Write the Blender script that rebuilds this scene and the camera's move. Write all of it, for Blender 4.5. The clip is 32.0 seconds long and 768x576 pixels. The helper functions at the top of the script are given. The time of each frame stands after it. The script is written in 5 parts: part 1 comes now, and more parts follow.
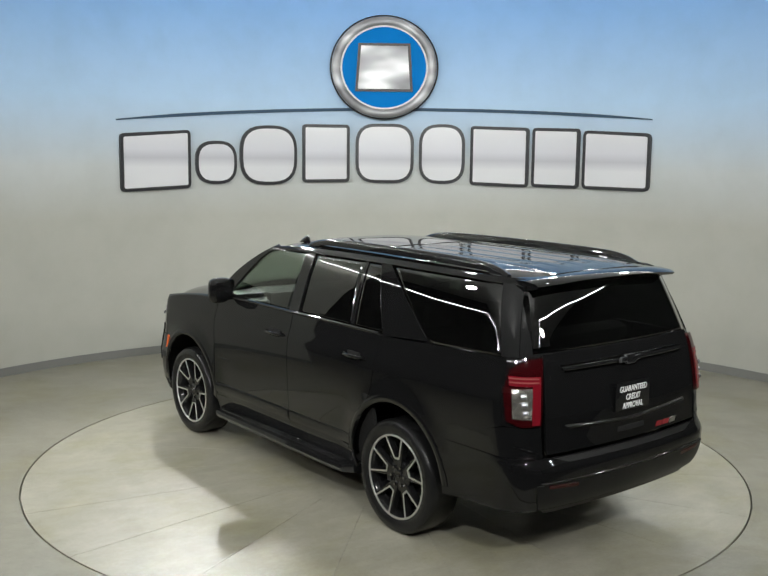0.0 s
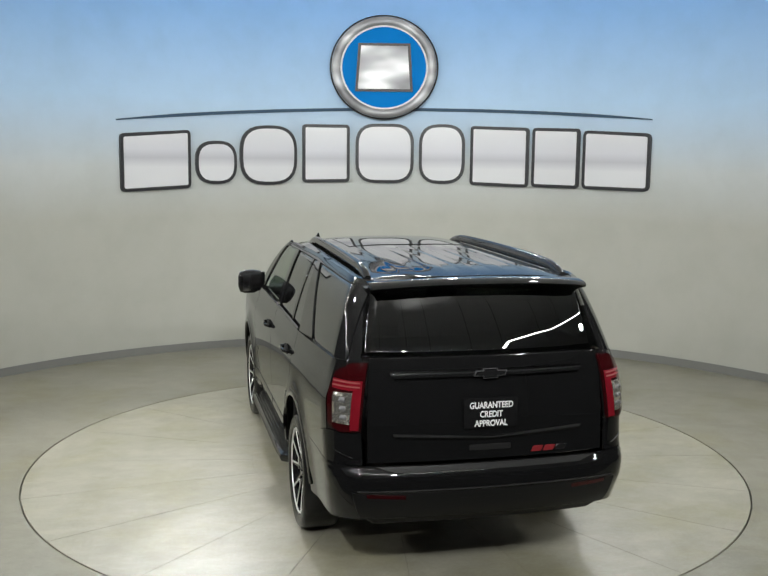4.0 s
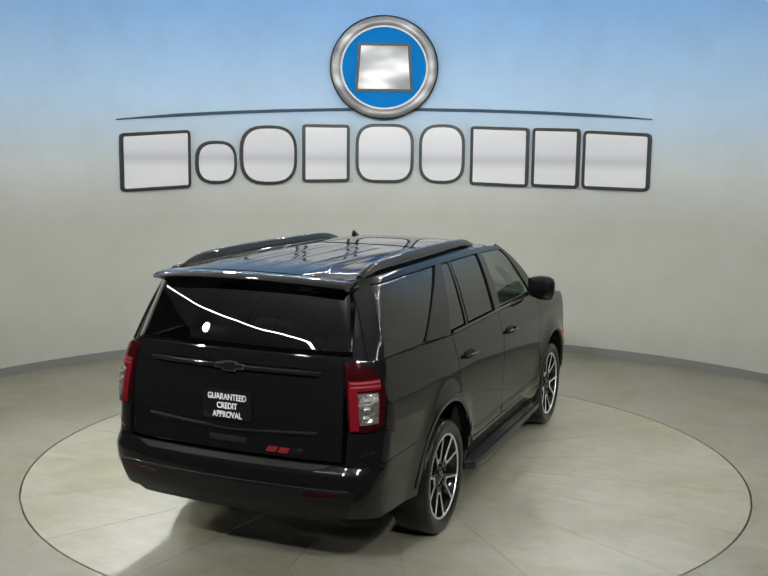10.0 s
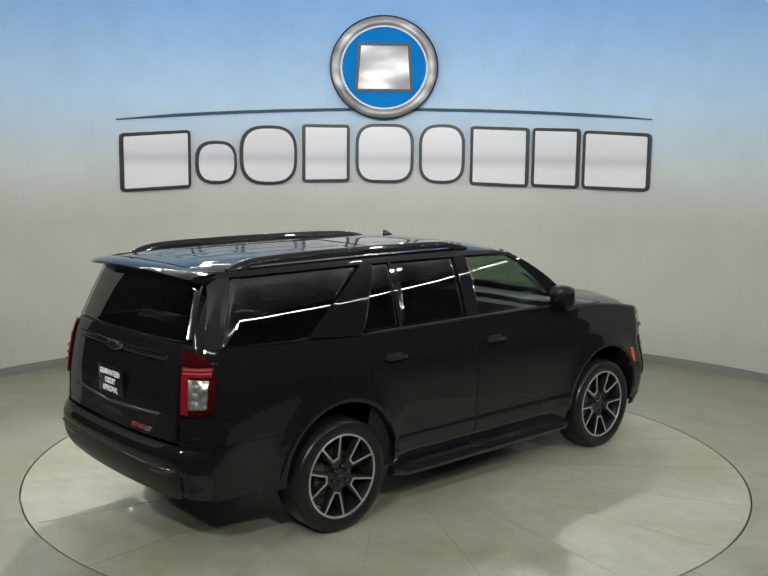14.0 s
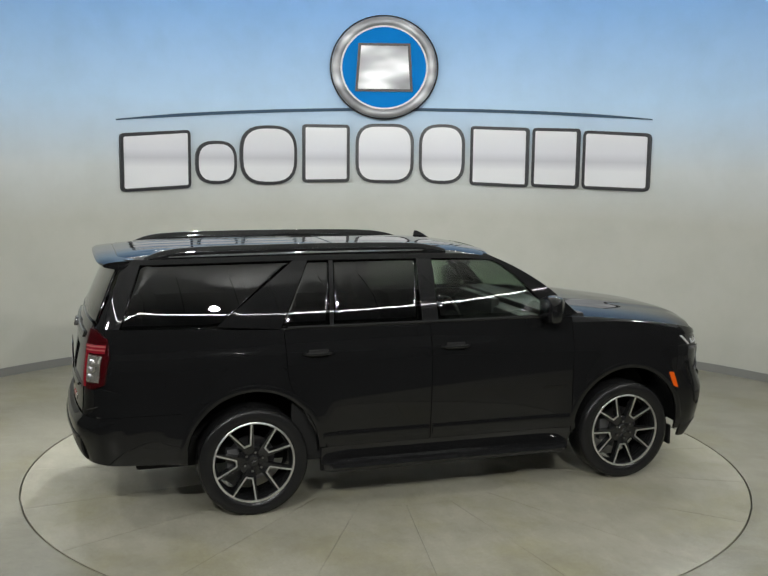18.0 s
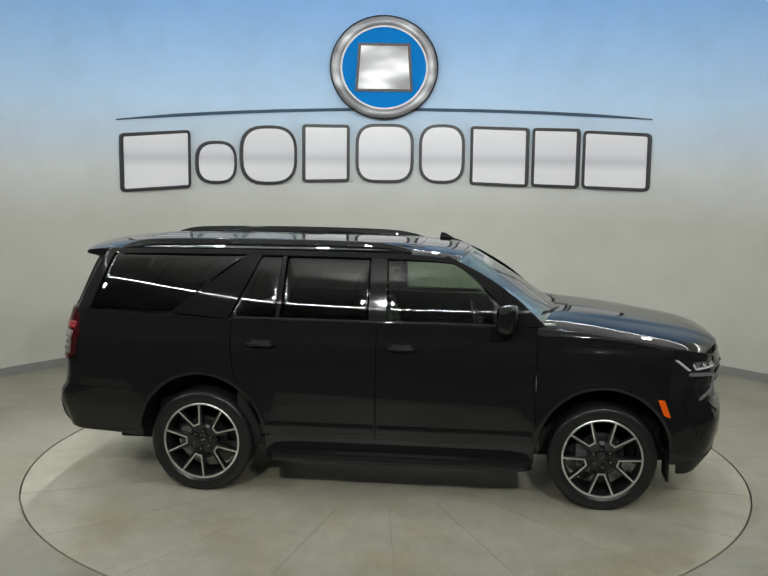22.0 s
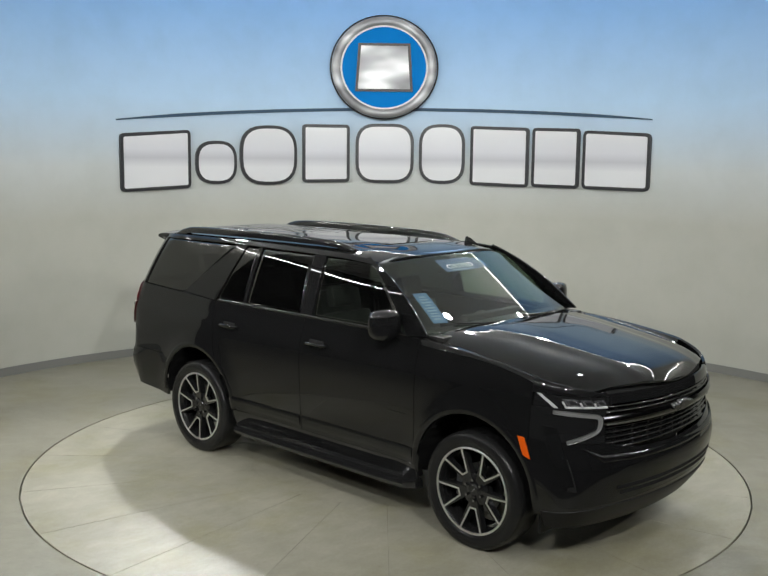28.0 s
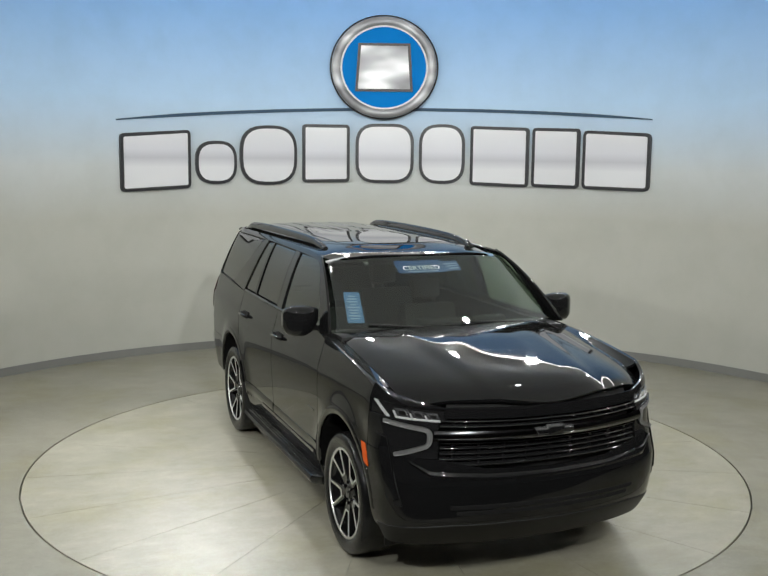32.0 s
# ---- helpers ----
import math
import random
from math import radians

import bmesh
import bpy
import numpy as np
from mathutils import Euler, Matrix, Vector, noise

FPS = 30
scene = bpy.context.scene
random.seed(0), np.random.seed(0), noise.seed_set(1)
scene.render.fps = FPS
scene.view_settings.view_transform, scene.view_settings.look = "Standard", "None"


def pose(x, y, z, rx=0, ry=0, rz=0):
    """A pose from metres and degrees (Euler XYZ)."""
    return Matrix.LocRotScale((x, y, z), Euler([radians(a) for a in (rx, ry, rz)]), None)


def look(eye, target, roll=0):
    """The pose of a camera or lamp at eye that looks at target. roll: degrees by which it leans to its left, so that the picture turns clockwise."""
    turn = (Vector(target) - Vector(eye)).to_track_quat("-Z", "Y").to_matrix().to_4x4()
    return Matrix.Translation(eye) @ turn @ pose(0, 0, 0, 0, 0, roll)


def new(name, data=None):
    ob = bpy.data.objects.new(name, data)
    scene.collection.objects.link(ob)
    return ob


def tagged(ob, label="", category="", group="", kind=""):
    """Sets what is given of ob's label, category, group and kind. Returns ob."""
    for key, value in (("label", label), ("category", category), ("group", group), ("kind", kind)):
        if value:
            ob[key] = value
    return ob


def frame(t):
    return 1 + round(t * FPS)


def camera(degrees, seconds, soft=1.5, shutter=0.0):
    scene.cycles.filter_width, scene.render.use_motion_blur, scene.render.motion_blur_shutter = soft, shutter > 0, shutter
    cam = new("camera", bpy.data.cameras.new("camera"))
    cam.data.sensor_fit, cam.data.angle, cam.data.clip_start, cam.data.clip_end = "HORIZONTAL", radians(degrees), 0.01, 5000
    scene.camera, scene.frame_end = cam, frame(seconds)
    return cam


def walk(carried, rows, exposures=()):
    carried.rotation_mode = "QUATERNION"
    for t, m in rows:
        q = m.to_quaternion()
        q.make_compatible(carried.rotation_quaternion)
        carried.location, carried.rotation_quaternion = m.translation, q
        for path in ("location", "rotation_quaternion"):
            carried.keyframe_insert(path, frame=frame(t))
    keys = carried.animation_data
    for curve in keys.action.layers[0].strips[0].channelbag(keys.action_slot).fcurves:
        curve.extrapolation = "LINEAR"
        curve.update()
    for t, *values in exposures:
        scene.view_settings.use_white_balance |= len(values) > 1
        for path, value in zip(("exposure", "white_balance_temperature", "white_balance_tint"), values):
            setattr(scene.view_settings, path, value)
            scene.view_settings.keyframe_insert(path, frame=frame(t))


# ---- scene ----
import collections

# ---- camera and motion constants ----
cam = camera(42.78, 32.0, 1.5)
EYE = (0.0, -8.258, 2.666)


def camera_pose():
    yaw, pitch, roll = 0.003775, -0.140517, 0.010891
    ahead = Vector((-math.sin(yaw) * math.cos(pitch), math.cos(yaw) * math.cos(pitch), math.sin(pitch)))
    return look(EYE, Vector(EYE) + ahead, math.degrees(roll))


walk(cam, [(0.0, camera_pose()), (32.0, camera_pose())])

TURN_START, TURN_RATE = math.degrees(0.668615), math.degrees(-0.1069655)
CAR_OFF, CAR_YAW = (0.0171, 0.2003), 0.12
RING_R = 2.985
WALL_R, WALL_C, WALL_TOP, RING_Z = 5.612, (0.07, -0.437), 4.78, 3.72

# ---- world and light ----
world = bpy.data.worlds.new("world")
scene.world = world
world.use_nodes = True
world.node_tree.nodes["Background"].inputs[0].default_value = (0.02, 0.02, 0.02, 1)
world.node_tree.nodes["Background"].inputs[1].default_value = 1.0
scene.view_settings.exposure = 0.0


def spot_light(eye, target, watts, size=0.13, spread=150.0, warm=(0.968, 0.98, 0.952)):
    d = bpy.data.lights.new("stage_lamp", "AREA")
    d.shape, d.size, d.energy, d.color, d.spread = "DISK", size, watts, warm, radians(spread)
    ob = new("stage_lamp", d)
    ob.matrix_world = look(eye, target)
    return ob


LAMPS = [
    ((-2.4, 4.3, 4.64), (-2.2, -1.4, 0.0), 22.4, 48, 0.20),
    ((2.3, 4.2, 4.64), (2.1, -1.4, 0.0), 7.3, 48, 0.20),
    ((-5.1, -0.8, 4.5), (-0.6, 1.2, 0.8), 30.3, 120, 0.19),
    ((5.1, -0.8, 4.5), (0.6, 1.2, 0.8), 19.0, 120, 0.19),
    ((-6.0, -4.3, 4.3), (-0.8, 3.8, 1.6), 42.4, 110, 0.19),
    ((6.0, -4.3, 4.3), (0.8, 3.8, 1.8), 33.3, 105, 0.19),
    ((-1.6, -7.6, 4.9), (-1.5, 4.6, 1.7), 84.8, 90, 0.19),
    ((1.6, -7.6, 4.9), (1.5, 4.6, 1.7), 80.8, 90, 0.19),
    ((-1.0, 4.6, 5.05), (-0.5, -0.2, 0.3), 15.2, 100, 0.16),
    ((1.0, 4.6, 5.05), (0.5, -0.2, 0.3), 15.2, 100, 0.16),
    ((-4.0, 2.9, 4.95), (-0.6, -0.5, 0.3), 15.2, 100, 0.16),
    ((4.0, 2.9, 4.95), (0.6, -0.5, 0.3), 13.2, 100, 0.16),
    ((-2.2, 0.4, 5.3), (-0.6, -0.6, 0.0), 7.1, 130, 0.16),
    ((2.2, 0.4, 5.3), (0.6, -0.6, 0.0), 7.1, 130, 0.16),
]
for at_, to_, watts_, spread_, size_ in LAMPS:
    spot_light(at_, to_, watts_, size_, spread_)


# ---- materials ----
TUBE_GLOW = 88.0
def principled(name, color, rough=0.5, metal=0.0, **kw):
    m = bpy.data.materials.new(name)
    m.use_nodes = True
    b = m.node_tree.nodes["Principled BSDF"]
    b.inputs["Base Color"].default_value = (*color, 1)
    b.inputs["Roughness"].default_value = rough
    b.inputs["Metallic"].default_value = metal
    for k, v in kw.items():
        b.inputs[k.replace("_", " ")].default_value = v
    return m


def node(m, kind, **inputs):
    n = m.node_tree.nodes.new(kind)
    for k, v in inputs.items():
        n.inputs[k.replace("_", " ")].default_value = v
    return n


def ramp(m, fac, stops):
    r = node(m, "ShaderNodeValToRGB")
    e = r.color_ramp.elements
    while len(e) < len(stops):
        e.new(0.5)
    for el, (pos, col) in zip(e, stops):
        el.position = pos
        el.color = (*col, 1) if len(col) == 3 else col
    m.node_tree.links.new(fac, r.inputs[0])
    return r.outputs[0]


def mixed(m, kind, fac, a, b):
    n = node(m, "ShaderNodeMix")
    n.data_type, n.blend_type = "RGBA", kind
    li = m.node_tree.links
    for sock, v in ((n.inputs[0], fac), (n.inputs[6], a), (n.inputs[7], b)):
        if isinstance(v, bpy.types.NodeSocket):
            li.new(v, sock)
        elif isinstance(v, tuple):
            sock.default_value = (*v, 1)
        else:
            sock.default_value = v
    return n.outputs[2]


def noise_tex(m, scale, detail=4.0, rough=0.55, vec=None):
    n = node(m, "ShaderNodeTexNoise", Scale=scale, Detail=detail, Roughness=rough)
    if vec is None:
        vec = node(m, "ShaderNodeTexCoord").outputs["Object"]
    m.node_tree.links.new(vec, n.inputs["Vector"])
    return n.outputs["Fac"]


def bump(m, height, strength=0.1, distance=0.01):
    n = node(m, "ShaderNodeBump", Strength=strength, Distance=distance)
    m.node_tree.links.new(height, n.inputs["Height"])
    m.node_tree.links.new(n.outputs[0], m.node_tree.nodes["Principled BSDF"].inputs["Normal"])


def feed(m, name, out):
    m.node_tree.links.new(out, m.node_tree.nodes["Principled BSDF"].inputs[name])


def concrete(name, tone, seed):
    m = principled(name, (tone,) * 3, 0.3)
    pos = node(m, "ShaderNodeMapping")
    pos.inputs["Location"].default_value = (seed, seed * 2, 0)
    m.node_tree.links.new(node(m, "ShaderNodeTexCoord").outputs["Object"], pos.inputs["Vector"])
    v = pos.outputs[0]

    def streaks(turn, scale, stretch):
        st = node(m, "ShaderNodeMapping")
        st.inputs["Scale"].default_value = (1.0, stretch, 1.0)
        st.inputs["Rotation"].default_value = (0, 0, turn)
        m.node_tree.links.new(v, st.inputs["Vector"])
        return noise_tex(m, scale, 7, 0.68, st.outputs[0])

    big = noise_tex(m, 0.7, 5, 0.6, v)
    mid = noise_tex(m, 2.6, 8, 0.66, v)
    fine = noise_tex(m, 42, 4, 0.65, v)
    grit = noise_tex(m, 190, 2, 0.7, v)
    t = tone
    col = ramp(m, big, [(0.28, (t * 0.90, t * 0.865, t * 0.69)), (0.5, (t * 1.02, t * 0.975, t * 0.80)), (0.72, (t * 1.11, t * 1.065, t * 0.88))])
    cloud = ramp(m, mid, [(0.22, (0.84, 0.84, 0.82)), (0.50, (1.0, 1.0, 0.99)), (0.78, (1.15, 1.15, 1.14))])
    col = mixed(m, "MULTIPLY", 1.0, col, cloud)
    for turn, scale, stretch, lo in ((0.6, 2.4, 2.0, 0.86), (-0.5, 3.6, 2.6, 0.90), (1.9, 6.0, 1.6, 0.92)):
        marks = ramp(m, streaks(turn, scale, stretch), [(0.20, (lo, lo, lo * 0.97)), (0.55, (1, 1, 1)), (0.80, (1.14, 1.14, 1.12))])
        col = mixed(m, "MULTIPLY", 0.85, col, marks)
    stain = ramp(m, noise_tex(m, 1.35, 5, 0.6, v), [(0.36, (0.90, 0.885, 0.76)), (0.52, (1.0, 1.0, 1.0)), (0.66, (1.05, 1.05, 1.06))])
    col = mixed(m, "MULTIPLY", 1.0, col, stain)
    grain = ramp(m, fine, [(0.3, (0.91, 0.91, 0.90)), (0.7, (1.07, 1.07, 1.06))])
    feed(m, "Base Color", mixed(m, "MULTIPLY", 0.9, col, grain))
    feed(m, "Roughness", ramp(m, big, [(0.25, (0.27,) * 3), (0.75, (0.36,) * 3)]))
    rough_grain = noise_tex(m, 75, 3, 0.6, v)
    bump(m, mixed(m, "MIX", 0.4, rough_grain, grit), 0.6, 0.0036)
    return m



M = {}
M["disc"] = concrete("polished_concrete", 0.33, 3.0)
M["floor"] = concrete("sealed_concrete", 0.25, 11.0)
M["joint"] = principled("joint_fill", (0.2, 0.2, 0.18), 0.7)
feed(M["joint"], "Base Color", ramp(M["joint"], noise_tex(M["joint"], 1.9, 4, 0.6), [(0.42, (0.30, 0.295, 0.25)), (0.62, (0.12, 0.118, 0.10))]))
M["base"] = principled("baseboard_rubber", (0.20, 0.20, 0.19), 0.55)
# near-black floor sheet, added out of view to darken reflections in the flanks
M["matting"] = principled("black_floor_sheet", (0.012, 0.012, 0.012), 0.7)
feed(M["matting"], "Base Color", ramp(M["matting"], noise_tex(M["matting"], 3.0, 6, 0.6), [(0.3, (0.009, 0.009, 0.009)), (0.7, (0.016, 0.016, 0.0155))]))
M["dark_wall"] = principled("charcoal_wall", (0.075, 0.075, 0.075), 0.8)
M["ceiling"] = principled("ceiling_paint", (0.84, 0.84, 0.83), 0.85)


SKY_END = 55.0


def wall_paint():
    m = principled("mural_wall_paint", (0.5, 0.5, 0.46), 0.6)
    pos = node(m, "ShaderNodeTexCoord").outputs["Object"]
    sep = node(m, "ShaderNodeSeparateXYZ")
    m.node_tree.links.new(pos, sep.inputs[0])
    mr = node(m, "ShaderNodeMapRange")
    mr.inputs["From Min"].default_value, mr.inputs["From Max"].default_value = 1.5, 5.5
    m.node_tree.links.new(sep.outputs["Z"], mr.inputs[0])
    wave = noise_tex(m, 0.6, 4, 0.6)
    add = node(m, "ShaderNodeMath")
    add.operation = "MULTIPLY_ADD"
    m.node_tree.links.new(wave, add.inputs[0])
    add.inputs[1].default_value = 0.02
    m.node_tree.links.new(mr.outputs[0], add.inputs[2])
    sky = ramp(m, add.outputs[0], [(0.08, (0.46, 0.46, 0.41)), (0.24, (0.57, 0.60, 0.60)), (0.46, (0.47, 0.66, 0.88)), (0.76, (0.25, 0.48, 0.84)), (0.81, (0.24, 0.46, 0.82)), (0.85, (0.60, 0.60, 0.57))])
    stain = ramp(m, noise_tex(m, 2.2, 6, 0.6), [(0.25, (0.93, 0.93, 0.92)), (0.6, (1, 1, 1))])
    # the painted sky spans the middle of the wall; its ends stay plain grey
    off = node(m, "ShaderNodeVectorMath")
    off.operation = "SUBTRACT"
    m.node_tree.links.new(pos, off.inputs[0])
    off.inputs[1].default_value = (*WALL_C, 0)
    flat = node(m, "ShaderNodeSeparateXYZ")
    m.node_tree.links.new(off.outputs[0], flat.inputs[0])
    turn = node(m, "ShaderNodeMath")
    turn.operation = "ARCTAN2"
    m.node_tree.links.new(flat.outputs["X"], turn.inputs[0])
    m.node_tree.links.new(flat.outputs["Y"], turn.inputs[1])
    size = node(m, "ShaderNodeMath")
    size.operation = "ABSOLUTE"
    m.node_tree.links.new(turn.outputs[0], size.inputs[0])
    fade = node(m, "ShaderNodeMapRange")
    fade.inputs["From Min"].default_value, fade.inputs["From Max"].default_value = radians(SKY_END), radians(SKY_END + 7)
    m.node_tree.links.new(size.outputs[0], fade.inputs[0])
    sky = mixed(m, "MIX", fade.outputs[0], sky, (0.46, 0.46, 0.41))
    feed(m, "Base Color", mixed(m, "MULTIPLY", 1.0, sky, stain))
    bump(m, noise_tex(m, 90, 2, 0.5), 0.05, 0.003)
    return m


M["wall"] = wall_paint()
M["liner"] = principled("wheel_arch_felt", (0.006, 0.006, 0.006), 0.9, 0.0, Specular_IOR_Level=0.1)
def grey_topped_paint():
    """Black gloss paint; upward faces have a patchy grey reflection put into the colour."""
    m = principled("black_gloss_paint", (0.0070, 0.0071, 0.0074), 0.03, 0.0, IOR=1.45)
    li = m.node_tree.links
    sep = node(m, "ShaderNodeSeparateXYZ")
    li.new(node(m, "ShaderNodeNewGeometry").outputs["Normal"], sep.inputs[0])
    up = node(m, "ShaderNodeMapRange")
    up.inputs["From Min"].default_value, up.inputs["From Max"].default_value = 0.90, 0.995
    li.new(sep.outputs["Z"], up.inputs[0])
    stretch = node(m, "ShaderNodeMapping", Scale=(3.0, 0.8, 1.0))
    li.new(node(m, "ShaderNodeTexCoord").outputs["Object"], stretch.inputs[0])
    mottle = ramp(m, noise_tex(m, 2.2, 6, 0.6, stretch.outputs[0]), [(0.32, (0.25, 0.25, 0.25)), (0.70, (1, 1, 1))])
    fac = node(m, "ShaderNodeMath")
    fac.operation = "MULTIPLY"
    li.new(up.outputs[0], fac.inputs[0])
    li.new(mottle, fac.inputs[1])
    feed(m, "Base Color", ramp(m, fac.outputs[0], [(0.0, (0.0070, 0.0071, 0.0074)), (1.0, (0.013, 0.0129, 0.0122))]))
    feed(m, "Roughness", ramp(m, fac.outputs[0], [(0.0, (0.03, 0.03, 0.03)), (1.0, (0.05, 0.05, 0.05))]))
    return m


M["paint"] = grey_topped_paint()
M["gloss"] = principled("piano_black_trim", (0.0105, 0.0106, 0.011), 0.035)
M["plastic"] = principled("black_grained_plastic", (0.0095, 0.0095, 0.0095), 0.45, 0.0, Specular_IOR_Level=0.25)
M["void"] = principled("black_liner", (0.015, 0.015, 0.015), 0.8, 0.0, Specular_IOR_Level=0.15)
M["rubber"] = principled("tyre_rubber", (0.0115, 0.0115, 0.0117), 0.24, 0.0, Specular_IOR_Level=0.25)
bump(M["rubber"], noise_tex(M["rubber"], 55, 3, 0.6), 0.35, 0.006)
M["machined"] = principled("machined_aluminium", (0.74, 0.74, 0.73), 0.38, 1.0)
M["rimblack"] = principled("black_rim_paint", (0.010, 0.010, 0.0103), 0.10)
M["steel"] = principled("brake_steel", (0.13, 0.13, 0.135), 0.35, 1.0)
M["caliper"] = principled("caliper_grey", (0.10, 0.10, 0.10), 0.45, 0.6)
M["chrome"] = principled("chrome", (0.75, 0.75, 0.77), 0.07, 1.0)
M["darkchrome"] = principled("dark_chrome", (0.22, 0.22, 0.23), 0.14, 1.0)
M["red"] = principled("red_lens", (0.030, 0.002, 0.003), 0.05, 0.0)
M["redlit"] = principled("red_reflex_lens", (0.17, 0.007, 0.014), 0.08, 0.0)
bump(M["redlit"], noise_tex(M["redlit"], 70, 1, 0.5), 0.25, 0.004)
M["redbar"] = principled("bright_red_lens", (0.28, 0.07, 0.07), 0.12, 0.0)
M["clear"] = principled("frosted_clear_lens", (0.58, 0.56, 0.50), 0.16, 0.85)
bump(M["clear"], noise_tex(M["clear"], 11, 1, 0.4), 0.9, 0.05)
M["amber"] = principled("amber_lens", (0.62, 0.09, 0.006), 0.15, 0.0)
M["drl"] = principled("pale_light_guide", (0.17, 0.17, 0.168), 0.2)
M["smokechrome"] = principled("smoked_chrome", (0.055, 0.055, 0.056), 0.16, 1.0)
M["bezel"] = principled("grey_lamp_bezel", (0.20, 0.20, 0.21), 0.22, 0.8)
M["lampline"] = principled("bright_lamp_line", (0.80, 0.80, 0.81), 0.25, 0.5)
M["lampsilver"] = principled("silver_lamp_edge", (0.36, 0.36, 0.37), 0.22, 0.7)
M["emblem"] = principled("smoked_emblem_edge", (0.16, 0.16, 0.165), 0.25, 0.7)
M["white"] = principled("white_print", (0.8, 0.8, 0.8), 0.5)
M["print"] = principled("faded_print", (0.36, 0.43, 0.54), 0.5)
M["redbadge"] = principled("red_badge", (0.28, 0.03, 0.035), 0.2, 0.3)
M["sticker"] = principled("blue_sticker", (0.05, 0.12, 0.30), 0.4)
M["stickerpale"] = principled("pale_blue_sticker", (0.12, 0.24, 0.46), 0.4)
M["leather"] = principled("dark_grey_leather", (0.020, 0.020, 0.0195), 0.6, 0.0, Specular_IOR_Level=0.2)
M["tan"] = principled("light_grey_leather", (0.30, 0.29, 0.27), 0.5)
M["signblack"] = principled("black_sign_edge", (0.015, 0.015, 0.018), 0.4)
M["signblue"] = principled("blue_sign_face", (0.001, 0.21, 0.62), 0.6, 0.0, Specular_IOR_Level=0.08)
M["signsilver"] = principled("sheen_silver", (0.30, 0.30, 0.31), 0.42, 0.35)
# broad slanting bands of metallic sheen, painted into the silver's colour
sheen_map = node(M["signsilver"], "ShaderNodeMapping")
sheen_map.inputs["Scale"].default_value = (0.9, 0.9, 2.2)
sheen_map.inputs["Rotation"].default_value = (0, 0.6, 0)
M["signsilver"].node_tree.links.new(node(M["signsilver"], "ShaderNodeTexCoord").outputs["Object"], sheen_map.inputs["Vector"])
feed(M["signsilver"], "Base Color", ramp(M["signsilver"], noise_tex(M["signsilver"], 2.0, 1, 0.4, sheen_map.outputs[0]), [(0.32, (0.17, 0.17, 0.18)), (0.50, (0.34, 0.34, 0.35)), (0.66, (0.62, 0.62, 0.63))]))
M["signline"] = principled("slate_blue_line", (0.05, 0.09, 0.14), 0.6, 0.0, Specular_IOR_Level=0.2)
M["glow"] = principled("fluorescent_tube", (0.9, 0.9, 0.9), 0.5, 0.0, Emission_Color=(0.98, 0.98, 0.96, 1), Emission_Strength=TUBE_GLOW)
M["dash"] = principled("dashboard_plastic", (0.030, 0.030, 0.030), 0.6, 0.0, Specular_IOR_Level=0.25)


def glass(name, tint):
    """Tinted sheet: see-through, with a mirror-like surface that strengthens at a slant."""
    m = bpy.data.materials.new(name)
    m.use_nodes = True
    nt = m.node_tree
    for n in list(nt.nodes):
        if n.bl_idname == "ShaderNodeBsdfPrincipled":
            nt.nodes.remove(n)
    clear = node(m, "ShaderNodeBsdfTransparent", Color=(*tint, 1))
    shine = node(m, "ShaderNodeBsdfGlossy", Roughness=0.0, Color=(1, 1, 1, 1))
    slant = node(m, "ShaderNodeLayerWeight", Blend=0.5)
    power = node(m, "ShaderNodeMath")
    power.operation = "POWER"
    power.inputs[1].default_value = 5.0
    nt.links.new(slant.outputs["Facing"], power.inputs[0])
    fac = node(m, "ShaderNodeMath")
    fac.operation = "MULTIPLY_ADD"
    fac.inputs[1].default_value, fac.inputs[2].default_value = 0.88, 0.10
    nt.links.new(power.outputs[0], fac.inputs[0])
    mix = node(m, "ShaderNodeMixShader")
    nt.links.new(fac.outputs[0], mix.inputs[0])
    nt.links.new(clear.outputs[0], mix.inputs[1])
    nt.links.new(shine.outputs[0], mix.inputs[2])
    nt.links.new(mix.outputs[0], nt.nodes["Material Output"].inputs["Surface"])
    return m


def inner_glass(name, tint):
    """The inner face of a pane: tint alone."""
    m = bpy.data.materials.new(name)
    m.use_nodes = True
    nt = m.node_tree
    for n in list(nt.nodes):
        if n.bl_idname == "ShaderNodeBsdfPrincipled":
            nt.nodes.remove(n)
    nt.links.new(node(m, "ShaderNodeBsdfTransparent", Color=(*tint, 1)).outputs[0], nt.nodes["Material Output"].inputs["Surface"])
    return m


M["glass_in"] = inner_glass("green_tint_inner", (0.99, 1.0, 0.99))
M["privacy_in"] = inner_glass("privacy_inner", (0.99, 1.0, 0.99))
M["glass"] = glass("green_tint_glass", (0.44, 0.52, 0.45))
M["privacy"] = glass("privacy_glass", (0.070, 0.078, 0.074))


# ---- mesh helpers ----
def link_mesh(name, bm, mat, parent=None, label="", smooth=True):
    me = bpy.data.meshes.new(name)
    bm.normal_update()
    bm.to_mesh(me)
    bm.free()
    for mt in mat if isinstance(mat, (list, tuple)) else [mat]:
        me.materials.append(mt)
    if smooth:
        me.shade_smooth()
    ob = new(name, me)
    ob.parent = parent
    if label:
        ob["label"] = label
    return ob


def part(name, bm, material, parent, label="", smooth=True):
    return link_mesh(name, bm, material, parent, label, smooth)


